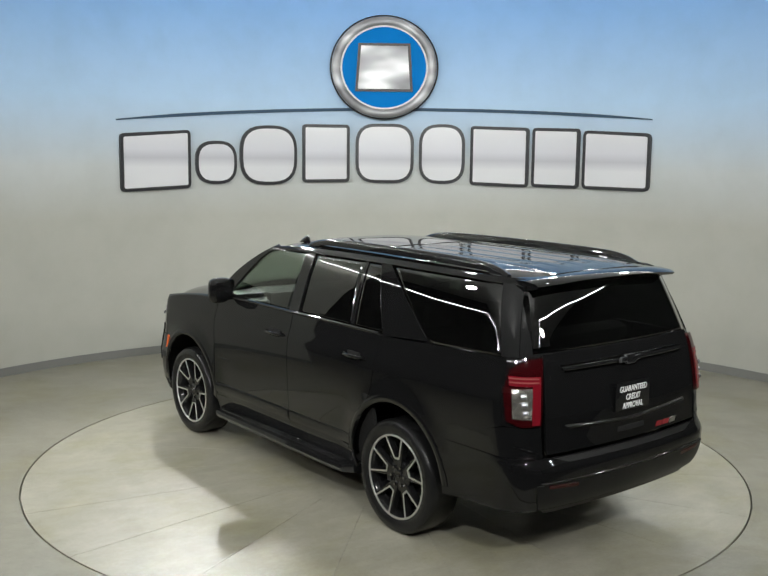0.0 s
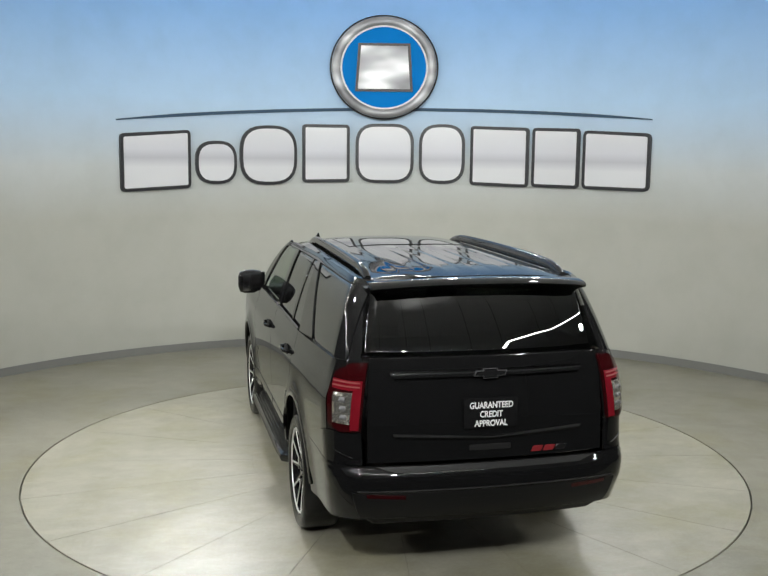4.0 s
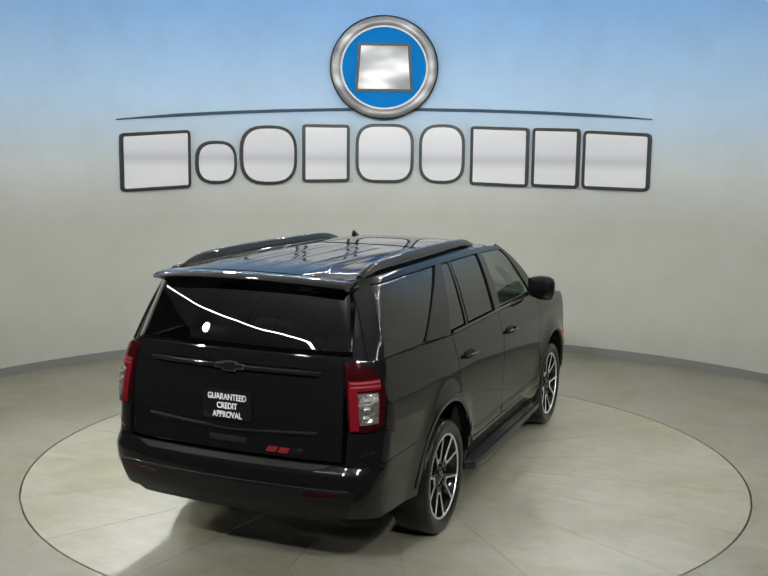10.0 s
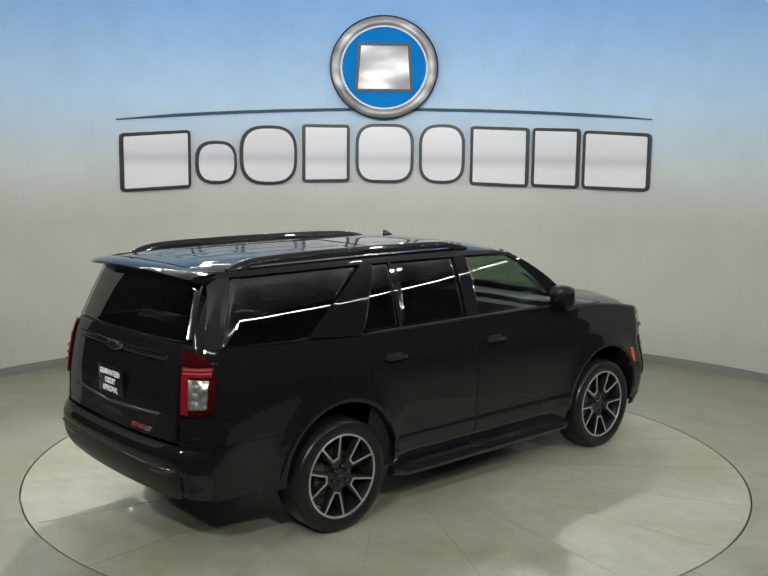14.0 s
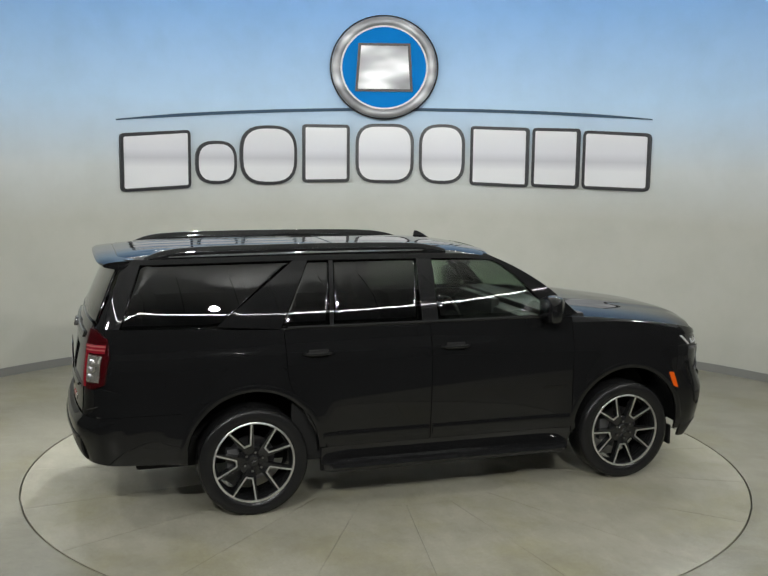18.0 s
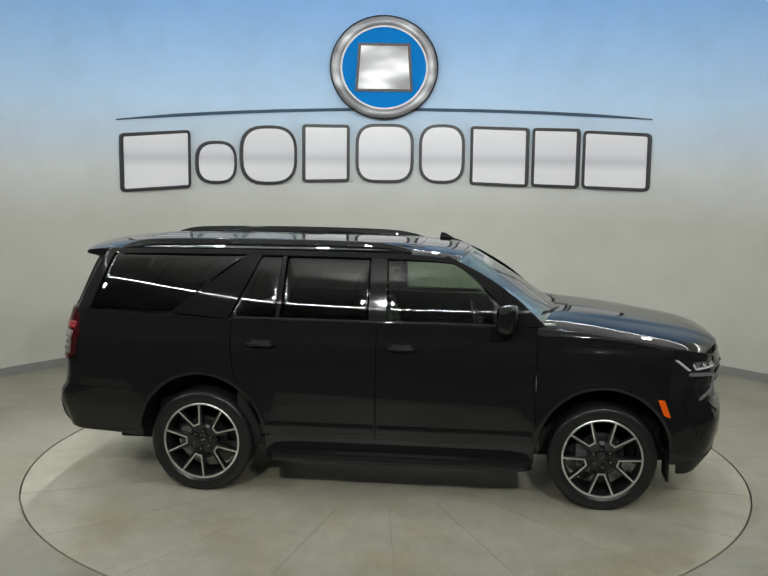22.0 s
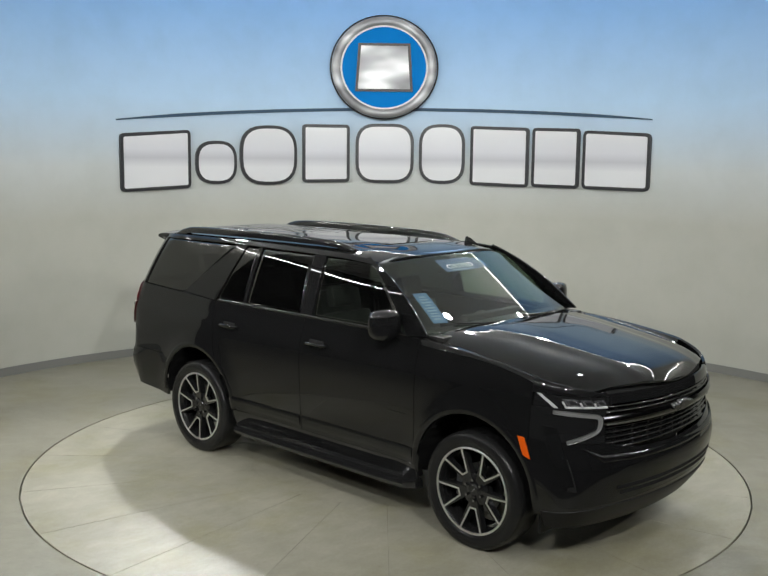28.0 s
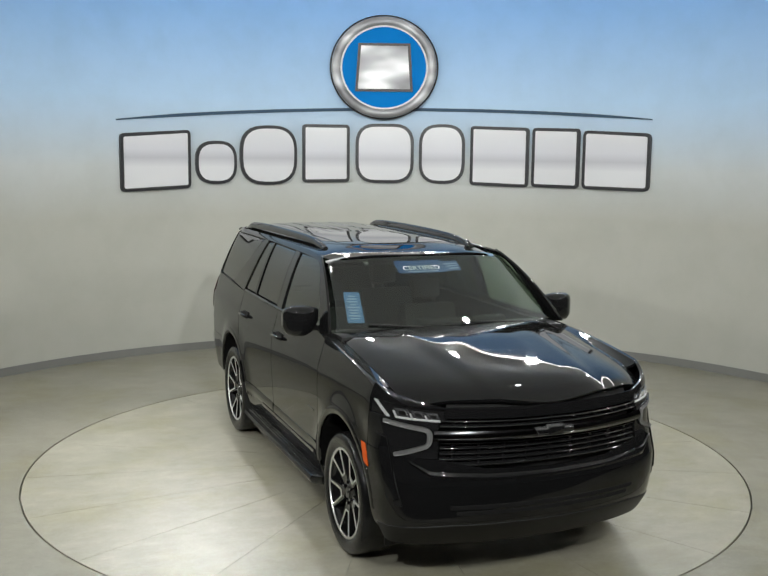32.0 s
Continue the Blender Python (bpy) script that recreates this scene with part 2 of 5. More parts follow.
def sharpen(bm, deg=35):
    lim = radians(deg)
    for e in bm.edges:
        if len(e.link_faces) == 2 and e.calc_face_angle(0) > lim:
            e.smooth = False
    return bm


def add_box(bm, lo, hi, bevel=0.0, m=None):
    r = bmesh.ops.create_cube(bm, size=1.0)
    vs = r["verts"]
    for v in vs:
        v.co = Vector([lo[i] + (v.co[i] + 0.5) * (hi[i] - lo[i]) for i in range(3)])
    if bevel:
        es = list({e for v in vs for e in v.link_edges})
        out = bmesh.ops.bevel(bm, geom=es, offset=bevel, segments=2, affect="EDGES", profile=0.6)
        vs = list({v for f in out["faces"] for v in f.verts} | {v for v in vs if v.is_valid})
    if m is not None:
        bmesh.ops.transform(bm, matrix=m, verts=[v for v in vs if v.is_valid])
    return bm


def box(lo, hi, bevel=0.0, m=None):
    return sharpen(add_box(bmesh.new(), lo, hi, bevel, m), 50)


def tube(points, radius, seg=8, closed=False, flat=1.0, caps=True):
    """A round (or flattened) rod along points."""
    bm = bmesh.new()
    pts = [Vector(p) for p in points]
    n = len(pts)
    rings = []
    for i, p in enumerate(pts):
        a = pts[(i - 1) % n] if closed or i > 0 else p
        b = pts[(i + 1) % n] if closed or i < n - 1 else p
        d = (b - a).normalized()
        side = d.cross(Vector((0, 0, 1)))
        if side.length < 1e-3:
            side = Vector((1, 0, 0))
        side.normalize()
        up = side.cross(d)
        rr = radius[i] if isinstance(radius, (list, tuple)) else radius
        rings.append([bm.verts.new(p + side * math.cos(2 * math.pi * k / seg) * rr + up * math.sin(2 * math.pi * k / seg) * rr * flat) for k in range(seg)])
    for i in range(n if closed else n - 1):
        a, b = rings[i], rings[(i + 1) % n]
        for k in range(seg):
            bm.faces.new((a[k], a[(k + 1) % seg], b[(k + 1) % seg], b[k]))
    if caps and not closed:
        bm.faces.new(rings[0])
        bm.faces.new(rings[-1][::-1])
    bmesh.ops.recalc_face_normals(bm, faces=bm.faces)
    return bm


def lathe(profile, seg=48, axis="x", m=None):
    """Turns a profile of (radius, along) round an axis."""
    bm = bmesh.new()
    rings = []
    for r, h in profile:
        ring = []
        for k in range(seg):
            a = 2 * math.pi * k / seg
            c, s = r * math.cos(a), r * math.sin(a)
            ring.append(bm.verts.new((h, c, s) if axis == "x" else (c, s, h)))
        rings.append(ring)
    for a, b in zip(rings, rings[1:]):
        for k in range(seg):
            bm.faces.new((a[k], a[(k + 1) % seg], b[(k + 1) % seg], b[k]))
    bmesh.ops.recalc_face_normals(bm, faces=bm.faces)
    if m is not None:
        bm.transform(m)
    return sharpen(bm, 40)


def sample(curve, n):
    """n + 1 points evenly along a polyline."""
    pts = np.array(curve, float)
    seg = np.hypot(*np.diff(pts, axis=0).T)
    s = np.concatenate([[0], np.cumsum(seg)])
    u = np.linspace(0, s[-1], n + 1)
    return np.stack([np.interp(u, s, pts[:, i]) for i in range(2)], 1)


def smooth_curve(pts, n=8):
    """A Catmull-Rom curve through a few points."""
    p = [np.array(q, float) for q in pts]
    p = [2 * p[0] - p[1]] + p + [2 * p[-1] - p[-2]]
    out = []
    for a, b, c, d in zip(p, p[1:], p[2:], p[3:]):
        for i in range(n):
            t = i / n
            out.append(0.5 * (2 * b + (c - a) * t + (2 * a - 5 * b + 4 * c - d) * t * t + (3 * b - a - 3 * c + d) * t**3))
    out.append(p[-2])
    return [tuple(q) for q in out]


def coons(bottom, top, left, right, nu, nv):
    b, t, l, r = sample(bottom, nu), sample(top, nu), sample(left, nv), sample(right, nv)
    u, v = np.linspace(0, 1, nu + 1)[:, None, None], np.linspace(0, 1, nv + 1)[None, :, None]
    return (1 - v) * b[:, None] + v * t[:, None] + (1 - u) * l[None] + u * r[None] - ((1 - u) * (1 - v) * b[0] + u * (1 - v) * b[-1] + (1 - u) * v * t[0] + u * v * t[-1])


def shell(grid, thick=0.018, flip=False, chamfer=0.0025):
    """A panel from a grid of points: outer face, softened rim, folded edge."""
    nu, nv = grid.shape[0] - 1, grid.shape[1] - 1
    du = np.gradient(grid, axis=0)
    dv = np.gradient(grid, axis=1)
    nrm = np.cross(du, dv)
    nrm /= np.linalg.norm(nrm, axis=2, keepdims=True) + 1e-12
    if flip:
        nrm = -nrm
    bm = bmesh.new()
    vs = [[bm.verts.new(grid[i, j]) for j in range(nv + 1)] for i in range(nu + 1)]
    for i in range(nu):
        for j in range(nv):
            q = (vs[i][j], vs[i + 1][j], vs[i + 1][j + 1], vs[i][j + 1])
            bm.faces.new(q[::-1] if flip else q)
    rim = [(i, 0) for i in range(nu)] + [(nu, j) for j in range(nv)] + [(i, nv) for i in range(nu, 0, -1)] + [(0, j) for j in range(nv, 0, -1)]
    cen = grid.mean((0, 1))
    last = [vs[i][j] for i, j in rim]
    first = list(last)
    for depth, grow in ((chamfer, chamfer), (thick, chamfer)):
        ring = []
        for i, j in rim:
            out = grid[i, j] - grid[min(max(i, 1), nu - 1), min(max(j, 1), nv - 1)]
            ln = np.linalg.norm(out)
            out = out / ln if ln > 1e-9 else out * 0
            ring.append(bm.verts.new(grid[i, j] - nrm[i, j] * depth + out * grow))
        for k in range(len(rim)):
            a, b = k, (k + 1) % len(rim)
            q = (last[a], ring[a], ring[b], last[b])
            bm.faces.new(q[::-1] if flip else q)
        last = ring
    for k in range(len(rim)):
        e = bm.edges.get((first[k], first[(k + 1) % len(rim)]))
        if e:
            e.smooth = False
    return bm


# ---- studio ----
def build_floor():
    bm = bmesh.new()
    r0, seg = RING_R + 0.015, 128
    ring = [bm.verts.new((r0 * math.cos(2 * math.pi * k / seg), r0 * math.sin(2 * math.pi * k / seg), 0)) for k in range(seg)]
    outer = []
    for k in range(seg):
        a = 2 * math.pi * k / seg
        c, s = math.cos(a), math.sin(a)
        f = 13.0 / max(abs(c), abs(s))
        outer.append(bm.verts.new((f * c, f * s, 0)))
    low = [bm.verts.new((v.co.x, v.co.y, -0.06)) for v in ring]
    for k in range(seg):
        j = (k + 1) % seg
        bm.faces.new((ring[k], outer[k], outer[j], ring[j]))
        bm.faces.new((low[k], ring[k], ring[j], low[j]))
    bm.faces.new(low)
    ob = link_mesh("floor", bm, M["floor"], None, "sealed grey concrete showroom floor", smooth=False)
    return tagged(ob, category="floor", kind="structure")


def build_wall():
    """A curved cyclorama wall, then dark side and back walls."""
    def strip(pts, z0, z1, thick):
        bm = bmesh.new()
        cols = []
        n = len(pts)
        for i, p in enumerate(pts):
            a, b = Vector(pts[max(i - 1, 0)]), Vector(pts[min(i + 1, n - 1)])
            d = (b - a).normalized()
            nx, ny = -d.y, d.x
            q = (p[0] + nx * thick, p[1] + ny * thick)
            cols.append([bm.verts.new((*p, z0)), bm.verts.new((*p, z1)), bm.verts.new((*q, z1)), bm.verts.new((*q, z0))])
        for a, b in zip(cols, cols[1:]):
            for k in range(4):
                bm.faces.new((a[k], b[k], b[(k + 1) % 4], a[(k + 1) % 4]))
        bm.faces.new(cols[0][::-1])
        bm.faces.new(cols[-1])
        bmesh.ops.recalc_face_normals(bm, faces=bm.faces)
        return sharpen(bm, 40)

    def arc(r, a0, a1, n):
        return [(WALL_C[0] + r * math.sin(radians(a0 + (a1 - a0) * i / n)), WALL_C[1] + r * math.cos(radians(a0 + (a1 - a0) * i / n))) for i in range(n + 1)]

    curve = arc(WALL_R, -79, 79, 80)
    ob = link_mesh("wall_north", strip(curve, 0.0, WALL_TOP, 0.15), M["wall"], None, "curved studio wall, grey below with painted blue sky above")
    tagged(ob, category="wall", kind="structure")
    ob = link_mesh("baseboard", strip(arc(WALL_R - 0.004, -79, 79, 80), 0.0, 0.1, -0.012), M["base"], None, "grey rubber baseboard along the curved wall")
    tagged(ob, category="baseboard", kind="structure")
    for name, lo, hi in (("wall_west", (-9.2, -12.2, 0), (-9.0, 6.4, 5.5)), ("wall_east", (9.0, -12.2, 0), (9.2, 6.4, 5.5)), ("wall_south", (-9.0, -12.2, 0), (9.0, -12.0, 5.5)), ("wall_outer", (-9.0, 6.2, 0), (9.0, 6.4, 5.5))):
        tagged(link_mesh(name, box(lo, hi), M["dark_wall"], None, "dark charcoal wall of the hall behind the camera", False), category="wall", kind="structure")
    # unseen dark sheet, added so that the car's sides reflect black
    tagged(link_mesh("hall_floor", box((-9.0, -12.0, -0.02), (9.0, -3.08, 0.004)), M["matting"], None, "black sheet added over the unseen hall floor", False), category="floor", kind="structure")
    tagged(link_mesh("ceiling", box((-9.2, -12.2, 5.5), (9.2, 6.4, 5.7)), M["ceiling"], None, "grey painted ceiling over the stage", False), category="ceiling", kind="structure")


def build_turntable():
    base = new("turntable")
    tagged(base, "round concrete turntable flush with the floor", "turntable")
    bm = bmesh.new()
    bmesh.ops.create_cone(bm, segments=128, cap_ends=True, radius1=RING_R - 0.002, radius2=RING_R - 0.002, depth=0.05, matrix=pose(0, 0, -0.029))
    part("bed", sharpen(bm), M["joint"], base)
    gap, n, HUB_R = 0.0015, 12, 1.15

    def edge(r, a, s):
        d = s * gap / r
        return (r * math.cos(radians(a) + d), r * math.sin(radians(a) + d))

    for k in range(20):
        a0, a1 = 8 + 18 * k, 26 + 18 * k
        outline = [edge(HUB_R, a0, 1)] + [edge(RING_R, a0, 1)] + [edge(RING_R, a0 + 18 * i / n, 0) for i in range(1, n)] + [edge(RING_R, a1, -1), edge(HUB_R, a1, -1)]
        outline += [edge(HUB_R, a1 - 18 * i / 4, 0) for i in range(1, 4)]
        bm = bmesh.new()
        top = [bm.verts.new((*p, 0.0)) for p in outline]
        low = [bm.verts.new((*p, -0.02)) for p in outline]
        bm.faces.new(top)
        for i in range(len(top)):
            j = (i + 1) % len(top)
            bm.faces.new((top[j], top[i], low[i], low[j]))
        part("slab", bm, M["disc"], base, smooth=False)
    bm = bmesh.new()
    bmesh.ops.create_cone(bm, segments=64, cap_ends=True, radius1=HUB_R - 0.0006, radius2=HUB_R - 0.0006, depth=0.02, matrix=pose(0, 0, -0.01))
    part("hub_slab", sharpen(bm), M["disc"], base)
    return base


build_floor()
build_wall()
turntable = build_turntable()


# ---- car: body surface ----
def table(*pts):
    d = smooth_curve(pts, 10)
    xs, ys = [p[0] for p in d], [p[1] for p in d]
    return lambda v: np.interp(v, xs, ys)


HUBS_Y, HUB_Z, ARCH_R, ARCH_Z = (1.536, -1.536), 0.398, 0.485, 0.45
side_w = table((0.20, 0.88), (0.36, 0.95), (0.48, 0.985), (0.65, 1.000), (0.85, 1.012), (1.00, 1.016), (1.12, 1.012), (1.17, 1.007), (1.20, 0.999), (1.23, 0.987), (1.28, 0.974), (1.36, 0.954), (1.43, 0.934), (1.50, 0.913), (1.65, 0.862), (1.80, 0.800), (1.87, 0.755), (1.93, 0.66))
nose_y = table((0.20, 2.30), (0.30, 2.385), (0.38, 2.445), (0.45, 2.485), (0.60, 2.520), (0.70, 2.522), (0.77, 2.496), (0.84, 2.478), (0.92, 2.480), (1.00, 2.505), (1.08, 2.515), (1.18, 2.485), (1.26, 2.41), (1.34, 2.28))
tail_y = table((0.20, -2.60), (0.42, -2.725), (0.50, -2.780), (0.60, -2.812), (0.72, -2.818), (0.80, -2.775), (0.90, -2.765), (1.05, -2.755), (1.20, -2.735), (1.32, -2.715), (1.40, -2.690), (1.46, -2.664), (1.60, -2.603), (1.75, -2.533), (1.88, -2.464), (1.93, -2.43))


def front_y(x, z):
    k = 0.135 + 0.065 * np.clip((z - 0.82) / 0.25, 0, 1)
    return nose_y(z) - k * (np.abs(x) / 0.8) ** 2.2 - 0.18 * (np.abs(x) / 0.998) ** 13


def rear_y(x, z):
    return tail_y(z) + 0.055 * (np.abs(x) / 0.8) ** 2 + 0.15 * (np.abs(x) / np.minimum(0.975, side_w(z) - 0.03)) ** 14


def width(y, z):
    t = 1 - 0.032 * (np.maximum(-1.0 - y, 0) / 1.5) ** 2 - 0.022 * (np.maximum(y - 1.3, 0) / 1.0) ** 2
    flare = 0
    for hy in HUBS_Y:
        d = np.hypot(y - hy, z - ARCH_Z)
        flare = flare + 0.020 * np.exp(-(((d - 0.50) / 0.085) ** 2)) * (z < 1.12)
    return side_w(z) * t + flare


def inside(x, y, z):
    return (x < width(y, z)) & (y < front_y(x, z)) & (y > rear_y(x, z))


def root(test, lo, hi):
    for _ in range(34):
        mid = (lo + hi) / 2
        ok = test(mid)
        lo, hi = np.where(ok, mid, lo), np.where(ok, hi, mid)
    return lo


def on_side(g, s, off=0.0):
    """(y, z) on the flank; s is +1 for the right-hand side."""
    y, z = g[..., 0], g[..., 1]
    x = root(lambda q: inside(q, y, z), np.zeros_like(y), np.full_like(y, 1.2)) - off
    return np.stack([s * x, y, z], -1)


FRONT_C, REAR_C = 1.15, -1.45


def on_nose(g, s=1, off=0.0):
    """(bearing in degrees, z) round the front end."""
    a, z = np.radians(g[..., 0]), g[..., 1]
    r = root(lambda q: inside(np.abs(q * np.sin(a)), FRONT_C + q * np.cos(a), z), np.zeros_like(a), np.full_like(a, 3.0)) - off
    return np.stack([s * r * np.sin(a), FRONT_C + r * np.cos(a), z], -1)


def on_tail(g, s=1, off=0.0):
    a, z = np.radians(g[..., 0]), g[..., 1]
    r = root(lambda q: inside(np.abs(q * np.sin(a)), REAR_C - q * np.cos(a), z), np.zeros_like(a), np.full_like(a, 3.0)) - off
    return np.stack([s * r * np.sin(a), REAR_C - r * np.cos(a), z], -1)


def nose_b(x, z=0.9):
    return math.degrees(math.atan2(x, float(front_y(x, z)) - FRONT_C))


def tail_b(x, z=1.1):
    return math.degrees(math.atan2(x, REAR_C - float(rear_y(x, z))))


def nose_side_b(y, z=0.9):
    return math.degrees(math.atan2(float(width(y, z)), y - FRONT_C))


def tail_side_b(y, z=0.9):
    return math.degrees(math.atan2(float(width(y, z)), REAR_C - y))


def arch(hy, a0, a1, n=16, r=ARCH_R):
    return [(hy + r * math.cos(radians(a0 + (a1 - a0) * i / n)), ARCH_Z + r * math.sin(radians(a0 + (a1 - a0) * i / n))) for i in range(n + 1)]


def side_panel(name, curves, mat, parent, s, off=0.0, n=(14, 14), thick=0.018, label="", bulge=0.0, chamfer=0.0025):
    return part(name, shell(on_side(coons(*curves, *n), s, off - bulge * np.sin(np.pi * np.linspace(0, 1, n[1] + 1))[None]), thick, (s < 0), chamfer), mat, parent, label)


def nose_panel(name, curves, mat, parent, s=1, off=0.0, n=(16, 8), thick=0.02, label="", bulge=0.0):
    return part(name, shell(on_nose(coons(*curves, *n), s, off - bulge * np.sin(np.pi * np.linspace(0, 1, n[1] + 1))[None]), thick, flip=(s > 0)), mat, parent, label)


def nose_band(name, line, mat, parent, s, off, thick, bulge, label=""):
    """A strip of changing width along a line of (x, height, half width) round the front end."""
    mid = np.array(smooth_curve([p[:2] for p in line], 5))
    half = np.interp(np.linspace(0, 1, len(mid)), np.linspace(0, 1, len(line)), [p[2] for p in line])
    d = np.gradient(mid, axis=0)
    d /= np.linalg.norm(d, axis=1, keepdims=True)
    side = np.stack([-d[:, 1], d[:, 0]], 1)
    g = np.zeros((len(mid), 5, 2))
    for j, u in enumerate((-1, -0.5, 0, 0.5, 1)):
        for i, p in enumerate(mid + side * (half * u)[:, None]):
            g[i, j] = (nose_b(p[0], p[1]), p[1])
    depth = off - bulge * np.array((0, 0.75, 1, 0.75, 0))[None]
    return part(name, shell(on_nose(g, s, depth), thick, flip=(s < 0)), mat, parent, label)


def tail_panel(name, curves, mat, parent, s=1, off=0.0, n=(16, 8), thick=0.02, label="", bulge=0.0, chamfer=0.0025):
    return part(name, shell(on_tail(coons(*curves, *n), s, off - bulge * np.sin(np.pi * np.linspace(0, 1, n[1] + 1))[None]), thick, (s < 0), chamfer), mat, parent, label)


def quad(a0, a1, z0, z1):
    return ([(a0, z0), (a1, z0)], [(a0, z1), (a1, z1)], [(a0, z0), (a0, z1)], [(a1, z0), (a1, z1)])


def four(a, b, c, d):
    """Straight-edged panel: bottom-left, bottom-right, top-right, top-left."""
    return ([a, b], [d, c], [a, d], [b, c])


def edges(bottom, top, left=None, right=None):
    return (bottom, top, left or [bottom[0], top[0]], right or [bottom[-1], top[-1]])


hood_mid = table((1.00, 1.437), (1.25, 1.428), (1.5, 1.404), (1.75, 1.371), (2.0, 1.335), (2.2, 1.302), (2.32, 1.273), (2.42, 1.232), (2.47, 1.196), (2.505, 1.150), (2.53, 1.10))


def hood_z(x, y):
    ax = np.abs(x)
    dome = 0.013 / (1 + np.exp((ax - 0.50 + 0.10 * np.clip(y - 1.3, 0, 1)) / 0.022)) + 0.003 / (1 + np.exp((ax - 0.24) / 0.025))
    return hood_mid(y + 0.235 * (ax / 0.8) ** 3.2) - 0.045 * (ax / 0.86) ** 4 + dome * np.clip((y - 1.1) / 0.5, 0, 1) - 0.008


roof_mid = table((-2.6, 1.868), (-2.44, 1.892), (-2.25, 1.911), (-2.0, 1.919), (-1.2, 1.925), (-0.4, 1.925), (0.1, 1.914), (0.32, 1.893), (0.43, 1.876), (0.50, 1.860), (0.6, 1.830))


def roof_z(x, y):
    rib = 0
    for c in (0.0, 0.2, 0.4):
        rib = rib + np.exp(-(((np.abs(x) - c) / 0.05) ** 8)) * 0.003
    return roof_mid(y) - 0.055 * (np.abs(x) / 0.68) ** 4 + rib / (1 + np.exp((y + 0.95) / 0.05)) / (1 + np.exp(-(y + 2.25) / 0.03))


def screen_y(x, z):
    """The windscreen, leaning back and bowed."""
    return 1.235 - 1.50 * (z - 1.40) - 0.25 * (z - 1.40) ** 2 - 0.15 * (np.abs(x) / 0.75) ** 2


def pane(name, grid, mat, parent, flip, label="", t=0.004):
    """A sheet of glass with two faces."""
    nu, nv = grid.shape[0], grid.shape[1]
    nrm = np.cross(np.gradient(grid, axis=0), np.gradient(grid, axis=1))
    nrm /= np.linalg.norm(nrm, axis=2, keepdims=True) + 1e-12
    if flip:
        nrm = -nrm
    bm = bmesh.new()
    top = [[bm.verts.new(grid[i, j]) for j in range(nv)] for i in range(nu)]
    low = [[bm.verts.new(grid[i, j] - nrm[i, j] * t) for j in range(nv)] for i in range(nu)]
    for i in range(nu - 1):
        for j in range(nv - 1):
            a = (top[i][j], top[i + 1][j], top[i + 1][j + 1], top[i][j + 1])
            b = (low[i][j], low[i][j + 1], low[i + 1][j + 1], low[i + 1][j])
            bm.faces.new(a[::-1] if flip else a)
            bm.faces.new(b[::-1] if flip else b).material_index = 1
    rim = [(i, 0) for i in range(nu - 1)] + [(nu - 1, j) for j in range(nv - 1)] + [(i, nv - 1) for i in range(nu - 1, 0, -1)] + [(0, j) for j in range(nv - 1, 0, -1)]
    for k in range(len(rim)):
        (i, j), (p, q) = rim[k], rim[(k + 1) % len(rim)]
        f = (top[i][j], low[i][j], low[p][q], top[p][q])
        bm.faces.new(f[::-1] if flip else f).material_index = 1
    ob = part(name, sharpen(bm, 60), [M[mat], M[mat + "_in"]], parent, label)
    ob.visible_shadow = False
    return ob


